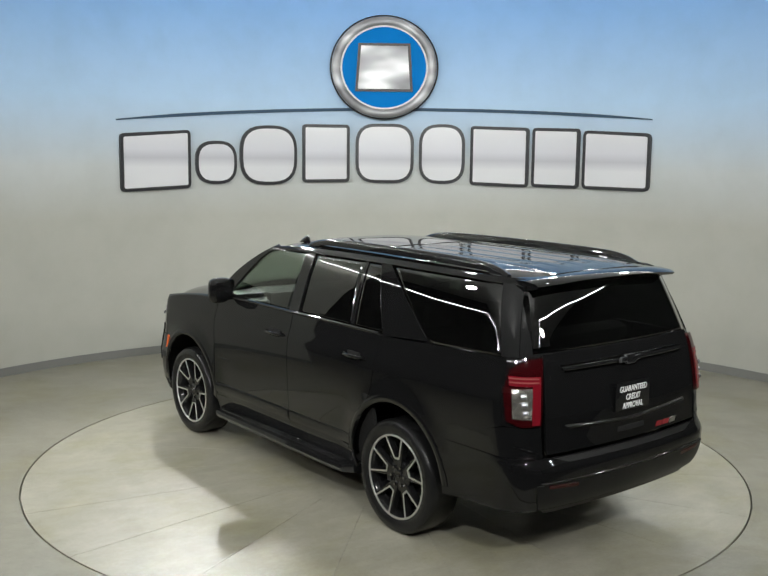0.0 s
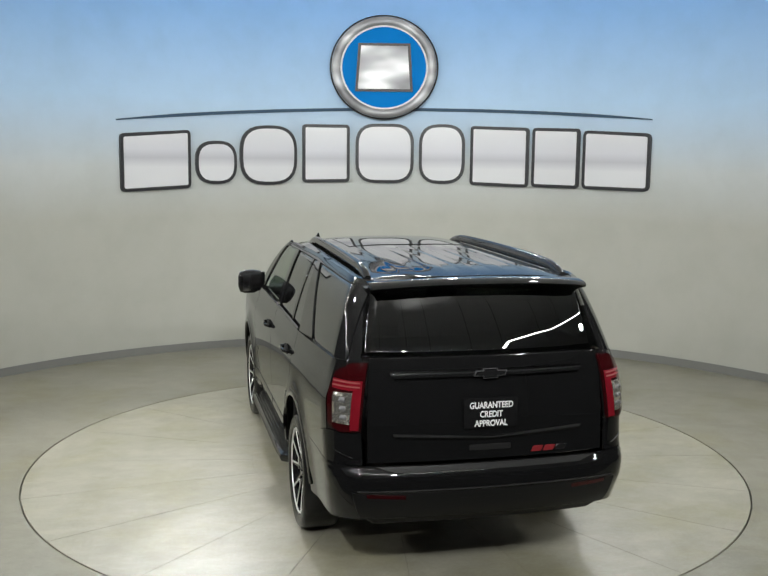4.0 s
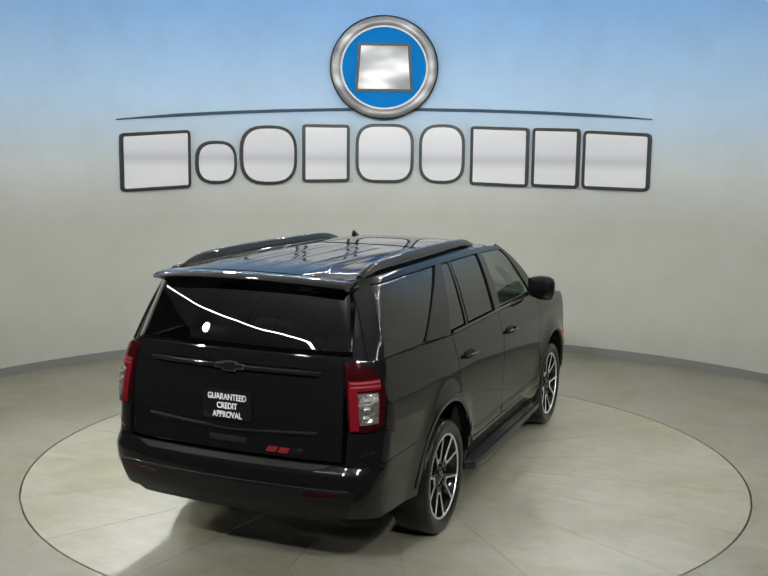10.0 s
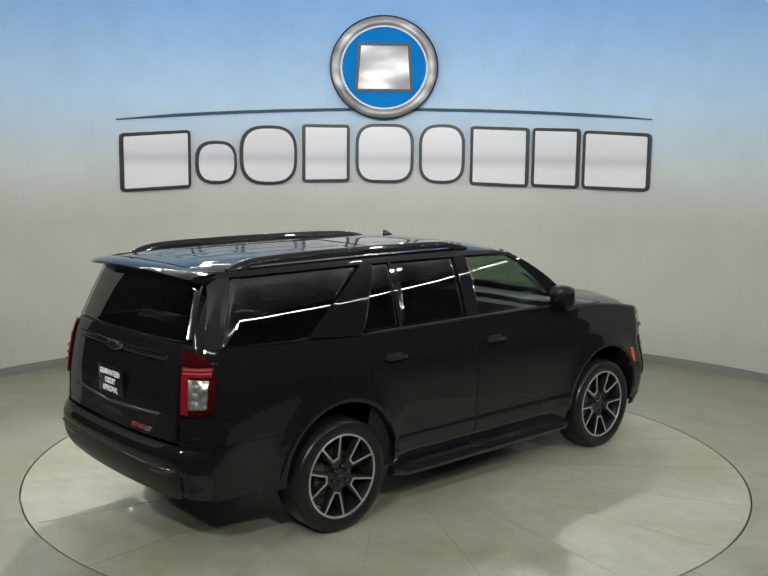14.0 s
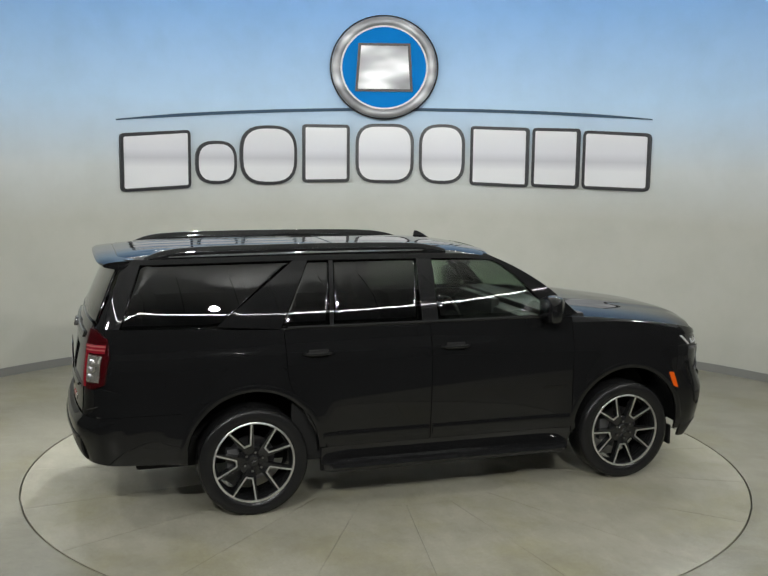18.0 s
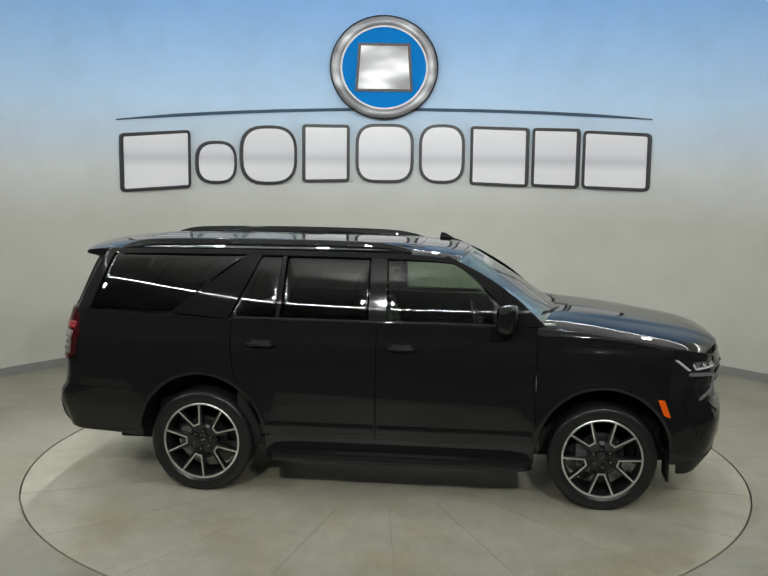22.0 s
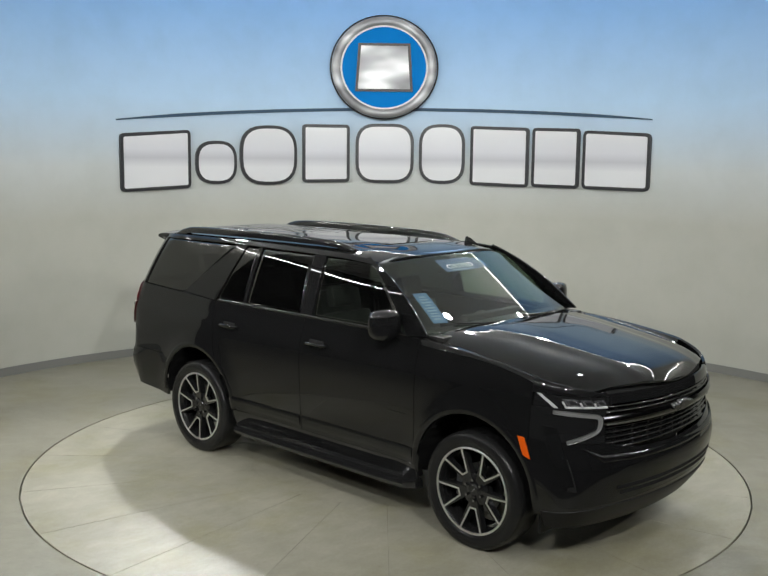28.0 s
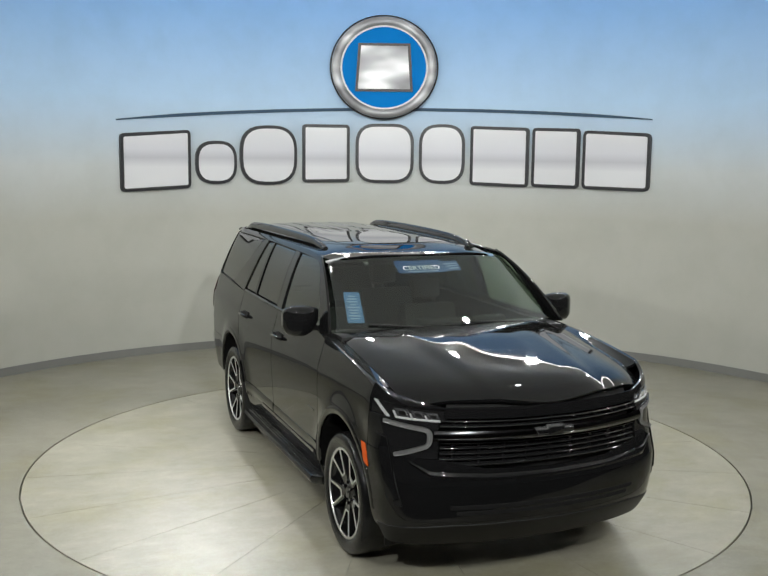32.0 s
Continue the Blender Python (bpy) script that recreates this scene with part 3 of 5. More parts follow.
def build_wheel(parent, s, y, shared):
    """One wheel: tyre, black rim with bright-edged spokes, disc and caliper."""
    if not shared:
        R = 0.405
        tyre = lathe([(0.285, -0.12), (0.33, -0.133), (0.37, -0.135), (0.392, -0.125), (0.403, -0.105), (R, -0.06), (R, 0.06), (0.403, 0.105), (0.392, 0.125), (0.375, 0.134), (0.345, 0.137), (0.318, 0.131), (0.300, 0.118), (0.284, 0.105), (0.284, -0.12)], 64)
        shared["tyre"] = tyre
        shared["barrel"] = lathe([(0.292, 0.118), (0.288, 0.106), (0.272, 0.085), (0.262, 0.02), (0.262, -0.10), (0.285, -0.115)], 64)
        shared["lip"] = lathe([(0.301, 0.117), (0.302, 0.122), (0.298, 0.1245), (0.2885, 0.1235), (0.2865, 0.116)], 72)
        disc = lathe([(0.05, 0.006), (0.17, 0.006), (0.172, 0.0), (0.17, -0.02), (0.05, -0.02)], 48)
        shared["disc"] = disc

        def bar(bm, p, q, w0, w1, x0, x1, back=0.035, h=0.006):
            """A tapered bar on the wheel's face from p to q (y, z)."""
            p, q = Vector(p), Vector(q)
            d = (q - p).normalized()
            n = Vector((-d.y, d.x))
            sec = []
            for c, w, x in ((p, w0, x0), (q, w1, x1)):
                a, b = c - n * w / 2, c + n * w / 2
                sec.append([bm.verts.new((x, *a)), bm.verts.new((x, *b)), bm.verts.new((x - back, *(c + n * w * 0.62))), bm.verts.new((x - back, *(c - n * w * 0.62)))])
            for k in range(4):
                bm.faces.new((sec[0][k], sec[0][(k + 1) % 4], sec[1][(k + 1) % 4], sec[1][k]))
            bm.faces.new(sec[0][::-1])
            bm.faces.new(sec[1])

        spoke, bright = bmesh.new(), bmesh.new()
        for k in range(5):
            a = 2 * math.pi * k / 5 + math.pi / 2
            def at(r, da):
                return (r * math.cos(a + radians(da)), r * math.sin(a + radians(da)))
            for sg in (1, -1):
                bar(spoke, at(0.07, 11 * sg), at(0.290, 17.5 * sg), 0.034, 0.026, 0.090, 0.116, 0.05)
            bar(spoke, at(0.06, 0), at(0.127, 0), 0.05, 0.052, 0.088, 0.097, 0.04)
        # a bright U: down one spoke, across its foot, up the next
        path = [(0.291, -17.5, 0.121), (0.128, -10.5, 0.099), (0.128, 10.5, 0.099), (0.291, 17.5, 0.121)]
        path = [(Vector((r * math.sin(radians(q)), r * math.cos(radians(q)))), x) for r, q, x in path]
        secs = []
        for i, (c, x) in enumerate(path):
            d0 = (path[max(i, 1)][0] - path[max(i, 1) - 1][0]).normalized()
            d1 = (path[min(i + 1, 3)][0] - path[min(i + 1, 3) - 1][0]).normalized()
            nn = (Vector((-d0.y, d0.x)) + Vector((-d1.y, d1.x))).normalized()
            w = 0.0054 / max(0.4, nn.dot(Vector((-d0.y, d0.x))))
            secs.append([bright.verts.new((x - e, *(c + nn * w * k))) for k, e in ((-1.3, 0.010), (-1, 0), (1, 0), (1.3, 0.010))])
        for p, q in zip(secs, secs[1:]):
            for k in range(3):
                bright.faces.new((p[k], p[k + 1], q[k + 1], q[k]))
        for b in (spoke, bright):
            bmesh.ops.recalc_face_normals(b, faces=b.faces)
            sharpen(b, 30)
        shared["spokes"], shared["spoke_edge"] = spoke, bright
        shared["hub"] = lathe([(0.0, 0.098), (0.036, 0.098), (0.042, 0.092), (0.048, 0.088), (0.10, 0.088), (0.112, 0.080), (0.115, 0.03)], 40)
        nuts = bmesh.new()
        bmesh.ops.create_cone(nuts, segments=6, cap_ends=True, radius1=0.012, radius2=0.010, depth=0.02, matrix=pose(0, 0, 0, 0, 90, 0))
        shared["lug_nut"] = sharpen(nuts, 30)
        cap = bmesh.new()
        add_box(cap, (0.099, -0.022, -0.006), (0.102, 0.022, 0.006))
        shared["centre_mark"] = cap
        cal = bmesh.new()
        add_box(cal, (-0.02, -0.19, -0.09), (0.045, -0.10, 0.09), 0.012)
        shared["caliper"] = sharpen(cal, 40)
        mats = {"tyre": "rubber", "barrel": "rimblack", "lip": "machined", "disc": "steel", "spokes": "rimblack", "spoke_edge": "machined", "hub": "rimblack", "lug_nut": "darkchrome", "centre_mark": "darkchrome", "caliper": "caliper"}
        for k, bm in list(shared.items()):
            ob = link_mesh(k, bm, M[mats[k]])
            shared[k] = ob.data
            bpy.data.objects.remove(ob)
    wheel = new("wheel", shared["barrel"])
    wheel.parent = parent
    turn = 0 if s > 0 else 180
    spin = {(1, 1): 36, (1, -1): 21, (-1, 1): 40, (-1, -1): 5}[(s, 1 if y > 0 else -1)]
    wheel.matrix_basis = pose(s * 0.872, y, HUB_Z, 0, 0, turn) @ pose(0, 0, 0, spin, 0, 0)
    for k in ("tyre", "lip", "disc", "spokes", "hub", "centre_mark", "caliper"):
        ob = new(k, shared[k])
        ob.parent = wheel
        if k == "caliper":
            ob.matrix_basis = pose(0, 0, 0, -spin, 0, 0)
    for k in range(5):
        ob = new("spoke_edge", shared["spoke_edge"])
        ob.parent = wheel
        ob.matrix_basis = pose(0, 0, 0, 72 * k, 0, 0)
    for k in range(6):
        a = 2 * math.pi * k / 6
        ob = new("lug_nut", shared["lug_nut"])
        ob.parent = wheel
        ob.matrix_basis = pose(0.094, 0.07 * math.cos(a), 0.07 * math.sin(a))
    for k, l in (("tyre", "black low-profile rubber tyre"), ("spoke_edge", "bright machined spoke faces"), ("lip", "bright machined rim lip")):
        for ob in wheel.children:
            if ob.name.split(".")[0] == k:
                ob["label"] = l
    return wheel


def build_car():
    car = new("suv")
    tagged(car, "glossy black full-size three-row suv with tinted windows standing on the turntable", "car")
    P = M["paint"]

    # flanks
    for s in (1, -1):
        door = side_panel("front_door", (edges([(-0.168, 0.47), (1.026, 0.47)], [(-0.168, 1.362), (1.026, 1.362)])), P, car, s, n=(18, 22))
        rd_rear = smooth_curve([(-0.985, 0.47), (-1.062, 0.62), (-1.20, 0.83), (-1.275, 1.0), (-1.30, 1.362)], 6)
        door2 = side_panel("rear_door", edges([(-0.985, 0.47), (-0.176, 0.47)], [(-1.30, 1.362), (-0.176, 1.362)], rd_rear), P, car, s, n=(18, 22))
        for d, y0 in ((door, -0.09), (door2, -1.17)):
            bm = bmesh.new()
            w0 = float(width(y0 + 0.1, 1.18))
            h = tube([(s * (w0 + 0.004), y0, 1.185), (s * (w0 + 0.032), y0 + 0.03, 1.187), (s * (w0 + 0.036), y0 + 0.11, 1.187), (s * (w0 + 0.032), y0 + 0.19, 1.187), (s * (w0 + 0.004), y0 + 0.22, 1.185)], 0.015, 8, flat=1.0)
            part("door_handle", h, M["gloss"], d, "gloss black door handle")
            part("handle_cup", box((s * w0 - 0.006, y0 + 0.035, 1.155), (s * w0 + 0.004, y0 + 0.185, 1.215), 0.003), M["void"], d)
        # fender: flank, then a rounded shoulder up to the bonnet
        arch_f = arch(1.536, 184, 30, 22)
        bot = [(1.034, 0.47)] + arch_f
        right = smooth_curve([bot[-1], (1.985, 0.85), (2.0, 1.08), (2.005, 1.255)], 5)
        top = smooth_curve([(1.034, 1.362), (1.4, 1.335), (1.75, 1.295), (2.005, 1.255)], 6)
        g = on_side(coons(bot, top, [(1.034, 0.47), (1.034, 1.362)], right, 26, 18), s)
        rim = g[:, -1]
        rows = [g]
        for k, (f, u) in enumerate(((0.25, 0.45), (0.5, 0.72), (0.75, 0.9), (1.0, 1.0))):
            ex = s * np.minimum(0.872, np.abs(rim[:, 0]) - 0.03)
            ez = hood_z(ex, rim[:, 1])
            row = np.stack([rim[:, 0] + (ex - rim[:, 0]) * f, rim[:, 1], rim[:, 2] + (ez - rim[:, 2]) * u], -1)
            rows.append(row[:, None])
        part("front_fender", shell(np.concatenate(rows, 1), flip=(s < 0)), P, car)
        # quarter panel
        arch_r = arch(-1.536, 146, 14, 20)
        bot = [(-2.54, 0.995), (-2.15, 0.862)] + arch_r
        rq = smooth_curve([bot[-1], (-1.208, 0.83), (-1.283, 1.0), (-1.308, 1.362)], 5)
        rq[0] = bot[-1]
        side_panel("quarter_panel", (bot, [(-2.50, 1.405), (-1.9, 1.385), (-1.308, 1.362)], [(-2.54, 0.995), (-2.515, 1.2), (-2.50, 1.405)], rq), P, car, s, n=(28, 18), chamfer=0.0004)
        # rocker and lower cladding
        side_panel("rocker_panel", edges([(-1.03, 0.33), (1.03, 0.33)], [(-1.03, 0.466), (1.03, 0.466)]), M["gloss"], car, s, 0.004, n=(10, 4))
        # moulding low on the doors
        for a, b in ((-1.02, -0.19), (-0.155, 1.01)):
            side_panel("door_moulding", edges([(a, 0.50), (b, 0.50)], [(a, 0.585), (b, 0.585)]), P, car, s, -0.003, n=(8, 8), thick=0.012, bulge=0.006)
        # greenhouse
        roof_edge = smooth_curve([(-2.40, 1.868), (-1.2, 1.88), (0.0, 1.872), (0.34, 1.85)], 6)
        side_panel("roof_side", edges(smooth_curve([(-2.42, 1.835), (-1.2, 1.848), (0.0, 1.838), (0.40, 1.815)], 6), roof_edge), P, car, s, n=(26, 3))
        side_panel("b_pillar", four((-0.235, 1.366), (-0.105, 1.366), (-0.115, 1.836), (-0.235, 1.84)), M["gloss"], car, s, n=(4, 10))
        side_panel("c_pillar", four((-1.79, 1.40), (-1.33, 1.368), (-1.09, 1.846), (-1.20, 1.847)), P, car, s, n=(6, 10))
        side_panel("d_pillar", four((-2.56, 1.41), (-2.46, 1.41), (-2.30, 1.838), (-2.42, 1.838)), M["gloss"], car, s, n=(5, 10))
        side_panel("a_pillar", edges([(0.90, 1.366), (1.085, 1.385)], [(0.30, 1.842), (0.345, 1.868)], smooth_curve([(0.90, 1.366), (0.62, 1.655), (0.45, 1.79), (0.30, 1.842)], 5), smooth_curve([(1.085, 1.385), (0.86, 1.585), (0.60, 1.75), (0.345, 1.868)], 5)), P, car, s, n=(4, 16))
        side_panel("belt_moulding", edges([(-1.29, 1.364), (0.90, 1.364)], [(-1.27, 1.385), (0.885, 1.385)]), M["gloss"], car, s, -0.001, n=(20, 6), thick=0.012, bulge=0.007)
        # glass
        pane("door_glass", on_side(coons(*edges([(-0.11, 1.372), (0.905, 1.372)], [(-0.118, 1.842), (0.31, 1.842)], None, smooth_curve([(0.905, 1.372), (0.63, 1.65), (0.46, 1.785), (0.31, 1.842)], 5)), 16, 12), s, 0.012), "glass", door, s < 0, "green-tinted front door glass")
        pane("door_glass", on_side(coons(*four((-0.93, 1.372), (-0.232, 1.372), (-0.232, 1.846), (-0.90, 1.848)), 12, 12), s, 0.012), "privacy", door2, s < 0, "dark privacy glass")
        pane("vent_glass", on_side(coons(*four((-1.335, 1.372), (-0.955, 1.372), (-0.925, 1.848), (-1.095, 1.848)), 8, 12), s, 0.012), "privacy", door2, s < 0, "dark privacy glass")
        side_panel("division_bar", four((-0.958, 1.37), (-0.928, 1.37), (-0.895, 1.848), (-0.928, 1.848)), M["gloss"], door2, s, 0.006, n=(2, 10))
        pane("quarter_glass", on_side(coons(*edges([(-2.485, 1.394), (-1.90, 1.377), (-1.80, 1.388), (-1.745, 1.422)], [(-2.32, 1.84), (-1.185, 1.847)]), 14, 12), s, 0.010), "privacy", car, s < 0, "dark privacy glass")
        side_panel("door_badge", quad(0.78, 0.94, 0.808, 0.821), M["smokechrome"], door, s, -0.003, n=(4, 1), thick=0.006, label="small dark chrome badge")
        # amber marker on the fender's edge
        side_panel("side_marker", four((1.965, 0.755), (2.015, 0.735), (1.965, 0.865), (1.92, 0.87)), M["amber"], car, s, -0.006, n=(3, 5), thick=0.012, label="orange side marker lens")
        # raised lips round the wheel arches
        for hy in HUBS_Y:
            side_panel("arch_trim", (arch(hy, 177, 3, 24, 0.488), arch(hy, 177, 3, 24, 0.536), [arch(hy, 177, 3, 1, 0.488)[0], arch(hy, 177, 3, 1, 0.536)[0]], [arch(hy, 177, 3, 1, 0.488)[1], arch(hy, 177, 3, 1, 0.536)[1]]), P, car, s, -0.001, n=(30, 6), thick=0.014, bulge=0.004)
        # running board
        bm = bmesh.new()
        prof = [(0.90, 0.30), (0.93, 0.345), (1.0, 0.352), (1.045, 0.340), (1.055, 0.315), (1.04, 0.285), (0.96, 0.265), (0.90, 0.27)]
        secs = []
        for yy, k in ((-1.02, 0.55), (-0.96, 0.95), (-0.8, 1.0), (0.8, 1.0), (0.96, 0.95), (1.02, 0.55)):
            secs.append([bm.verts.new((s * (0.88 + (px - 0.88) * k), yy, pz)) for px, pz in prof])
        for a, b in zip(secs, secs[1:]):
            for k in range(len(prof)):
                bm.faces.new((a[k], a[(k + 1) % len(prof)], b[(k + 1) % len(prof)], b[k]))
        bm.faces.new(secs[0])
        bm.faces.new(secs[-1][::-1])
        bmesh.ops.recalc_face_normals(bm, faces=bm.faces)
        board = part("running_board", sharpen(bm, 40), M["gloss"], car, "black running board with ribbed tread")
        for k in range(3):
            x = 0.962 + 0.024 * k
            part("step_tread", tube([(s * x, -0.90, 0.351), (s * x, 0.90, 0.351)], 0.005, 6), M["gloss"], board)
        for yy in (-0.75, 0.0, 0.75):
            part("bracket", box((min(s * 0.66, s * 0.93), yy - 0.03, 0.29), (max(s * 0.66, s * 0.93), yy + 0.03, 0.33), 0.004), M["void"], board)
        # wheel-arch liners
        for hy in HUBS_Y:
            bm = bmesh.new()
            prev = None
            for i in range(19):
                a = radians(-1 + 182 * i / 18)
                c, z = hy + 0.478 * math.cos(a), ARCH_Z + 0.478 * math.sin(a)
                xw = float(on_side(np.array([[[c, max(z, 0.36)]]]), 1)[0, 0, 0]) - 0.012
                cur = [bm.verts.new((s * xw, c, z)), bm.verts.new((s * 0.60, c, z))]
                if prev:
                    bm.faces.new((prev[0], prev[1], cur[1], cur[0]))
                prev = cur
            bmesh.ops.solidify(bm, geom=bm.faces[:], thickness=0.006)
            part("arch_liner", bm, M["liner"], car)
        # inner door skin
        part("inner_panel", shell(on_side(coons(*quad(-1.25, 1.02, 0.36, 1.355), 10, 8), s, 0.045), 0.03, flip=(s < 0)), M["void"], car)
        part("inner_panel", shell(on_side(coons(*quad(-2.45, -1.2, 0.98, 1.395), 10, 6), s, 0.045), 0.03, flip=(s < 0)), M["void"], car)

    # bonnet
    nx, ny = 64, 26
    xs = np.linspace(-1, 1, nx + 1)
    g = np.zeros((nx + 1, ny + 1, 3))
    for i, u in enumerate(xs):
        xr = 0.868 * u
        y1 = float(front_y(abs(xr), 1.16)) - 0.001
        y0 = 1.20 - 0.14 * u * u
        for j in range(ny + 1):
            v = j / ny
            yy = y0 + (y1 - y0) * v
            lim = 0.868 if yy < 1.95 else 0.868 - 0.10 * ((yy - 1.95) / 0.4) ** 2
            x = lim * u
            g[i, j] = (x, yy, float(hood_z(np.float64(x), np.float64(yy))))
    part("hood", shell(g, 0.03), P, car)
    part("cowl", box((-0.885, 0.88, 1.30), (0.885, 1.18, 1.380), 0.02), M["plastic"], car)

    # windscreen
    g = np.zeros((21, 15, 3))
    for i in range(21):
        for j in range(15):
            z = 1.385 + (0.487 - 0.055 * (0.1 * i - 1) ** 4) * j / 14
            w = 0.925 - 0.185 * (z - 1.385) / 0.487
            x = -w + 2 * w * i / 20
            g[i, j] = (x, float(screen_y(x, z)), z)
    pane("windshield", g, "glass", car, True, "clear windshield with a blue sticker strip")
    screen = car.children[-1]
    # roof
    g = np.zeros((141, 65, 3))
    for i in range(141):
        for j in range(65):
            yy = -2.44 + (0.50 + 2.44) * j / 64
            w = 0.735 - 0.05 * max(0.0, (yy - 0.0) / 0.5) ** 2 - 0.02 * max(0, (-1.8 - yy) / 0.6)
            x = -w + 2 * w * i / 140
            yy2 = yy - 0.085 * (x / 0.7) ** 2 * max(0.0, yy / 0.5)
            g[i, j] = (x, yy2, float(roof_z(x, yy2)))
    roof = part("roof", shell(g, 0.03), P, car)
    g = np.zeros((13, 13, 3))
    for i in range(13):
        for j in range(13):
            x, yy = -0.47 + 0.94 * i / 12, -0.78 + 0.90 * j / 12
            g[i, j] = (x, yy - 0.05 * (x / 0.5) ** 2 * j / 12, float(roof_z(x, yy)) + 0.004)
    part("sunroof", shell(g, 0.006), M["gloss"], roof, "dark glass sunroof panel")

    # front end
    b70, bS = nose_b(0.70), nose_side_b(2.0)
    for s in (1, -1):
        bb = nose_side_b(1.965, 0.75)
        arch_low = [(nose_side_b(2.02, 0.36), 0.36), (nose_side_b(2.018, 0.5), 0.50), (nose_side_b(2.0, 0.62), 0.62), (nose_side_b(1.962, 0.70), 0.70), (nose_side_b(1.99, 0.80), 0.80), (nose_side_b(1.995, 0.87), 0.87)]
        nose_panel("lamp_surround", edges([(b70, 0.85), (nose_side_b(1.995, 0.87), 0.875)], [(b70, 1.070), (nose_side_b(2.005, 1.1), 1.082)]), M["gloss"], car, s, n=(14, 6))
        lamp = nose_panel("headlamp", edges([(nose_b(0.655, 1.1), 1.073), (nose_side_b(2.02, 1.1), 1.086)], [(nose_b(0.655, 1.1), 1.143), (nose_side_b(2.03, 1.17), 1.168)]), M["gloss"], car, s, 0.012, n=(14, 5), label="slim headlamp with chrome projector bezels")
        nose_panel("lamp_brow", edges([(nose_b(0.655, 1.1), 1.146), (nose_side_b(2.03, 1.17), 1.171), (nose_side_b(2.006, 1.17), 1.172)], [(nose_b(0.66, 1.16), 1.160), (nose_b(0.80, 1.18), 1.186), (nose_side_b(2.006, 1.25), 1.256)]), P, car, s, n=(14, 5))
        for k in range(3):
            x0 = 0.690 + 0.074 * k
            pr = nose_panel("projector", four((nose_b(x0, 1.1), 1.084 + 0.002 * k), (nose_b(x0 + 0.062, 1.1), 1.085 + 0.002 * k), (nose_b(x0 + 0.076, 1.12), 1.124 + 0.006 * k), (nose_b(x0 + 0.018, 1.12), 1.122 + 0.006 * k)), M["bezel"], lamp, s, 0.006, n=(4, 3), thick=0.01, label="chrome projector bezel")
            nose_panel("projector_lens", four((nose_b(x0 + 0.014, 1.1), 1.094 + 0.002 * k), (nose_b(x0 + 0.050, 1.1), 1.095 + 0.002 * k), (nose_b(x0 + 0.060, 1.12), 1.116 + 0.006 * k), (nose_b(x0 + 0.028, 1.12), 1.114 + 0.006 * k)), M["chrome"], lamp, s, 0.003, n=(4, 3), thick=0.01)
            nose_panel("lamp_line", four((nose_b(x0, 1.1), 1.075 + 0.002 * k), (nose_b(x0 + 0.064, 1.1), 1.076 + 0.002 * k), (nose_b(x0 + 0.066, 1.12), 1.086 + 0.002 * k), (nose_b(x0 + 0.002, 1.12), 1.085 + 0.002 * k)), M["lampline"], lamp, s, 0.000, n=(4, 1), thick=0.01)
            nose_panel("lamp_line", four((nose_b(x0 + 0.062, 1.1), 1.078 + 0.002 * k), (nose_b(x0 + 0.068, 1.1), 1.078 + 0.002 * k), (nose_b(x0 + 0.080, 1.12), 1.108 + 0.006 * k), (nose_b(x0 + 0.074, 1.12), 1.108 + 0.006 * k)), M["lampline"], lamp, s, 0.001, n=(1, 4), thick=0.01)
        nose_panel("lamp_blade", four((nose_b(0.932, 1.08), 1.078), (nose_b(0.945, 1.08), 1.080), (nose_side_b(2.045, 1.17), 1.164), (nose_side_b(2.075, 1.17), 1.162)), M["lampline"], lamp, s, 0.002, n=(4, 4), thick=0.01)
        # daytime light, an angular hook with a rounded elbow
        hook = [(0.950, 1.056, 0.003), (0.80, 1.036, 0.0045), (0.764, 1.028, 0.0065), (0.748, 1.012, 0.0085), (0.745, 0.972, 0.0085), (0.752, 0.942, 0.007), (0.780, 0.920, 0.0045), (0.916, 0.866, 0.002)]
        nose_band("running_light_rim", [(x, z, 1.35 * w) for x, z, w in hook], M["lampsilver"], lamp, s, -0.001, 0.012, 0.0)
        nose_band("running_light", hook, M["drl"], lamp, s, -0.006, 0.012, 0.003, "pale daytime running light strip")
    rgt = smooth_curve([(nose_side_b(2.02, 0.36), 0.37), (nose_side_b(2.018, 0.5), 0.50), (nose_side_b(2.0, 0.62), 0.62), (nose_side_b(1.962, 0.70), 0.70), (nose_side_b(1.99, 0.80), 0.80), (nose_side_b(1.995, 0.87), 0.87)], 4)
    lft = [(-a, z) for a, z in rgt]
    nose_panel("front_bumper", ([lft[0], rgt[0]], [lft[-1], (-b70, 0.845), (-b70 * 0.6, 0.79), (0, 0.775), (b70 * 0.6, 0.79), (b70, 0.845), rgt[-1]], lft, rgt), P, car, n=(56, 16), label="glossy black front bumper")
    bl = nose_b(0.64, 0.55)
    nose_panel("bumper_shelf", edges([(-nose_b(0.85, 0.8), 0.822), (-nose_b(0.735, 0.8), 0.740), (-nose_b(0.4, 0.8), 0.727), (0, 0.722), (nose_b(0.4, 0.8), 0.727), (nose_b(0.735, 0.8), 0.740), (nose_b(0.85, 0.8), 0.822)], [(-nose_b(0.86, 0.8), 0.838), (-nose_b(0.745, 0.8), 0.782), (-nose_b(0.4, 0.8), 0.762), (0, 0.757), (nose_b(0.4, 0.8), 0.762), (nose_b(0.745, 0.8), 0.782), (nose_b(0.86, 0.8), 0.838)]), P, car, 1, -0.004, n=(42, 8), thick=0.03, bulge=0.008)
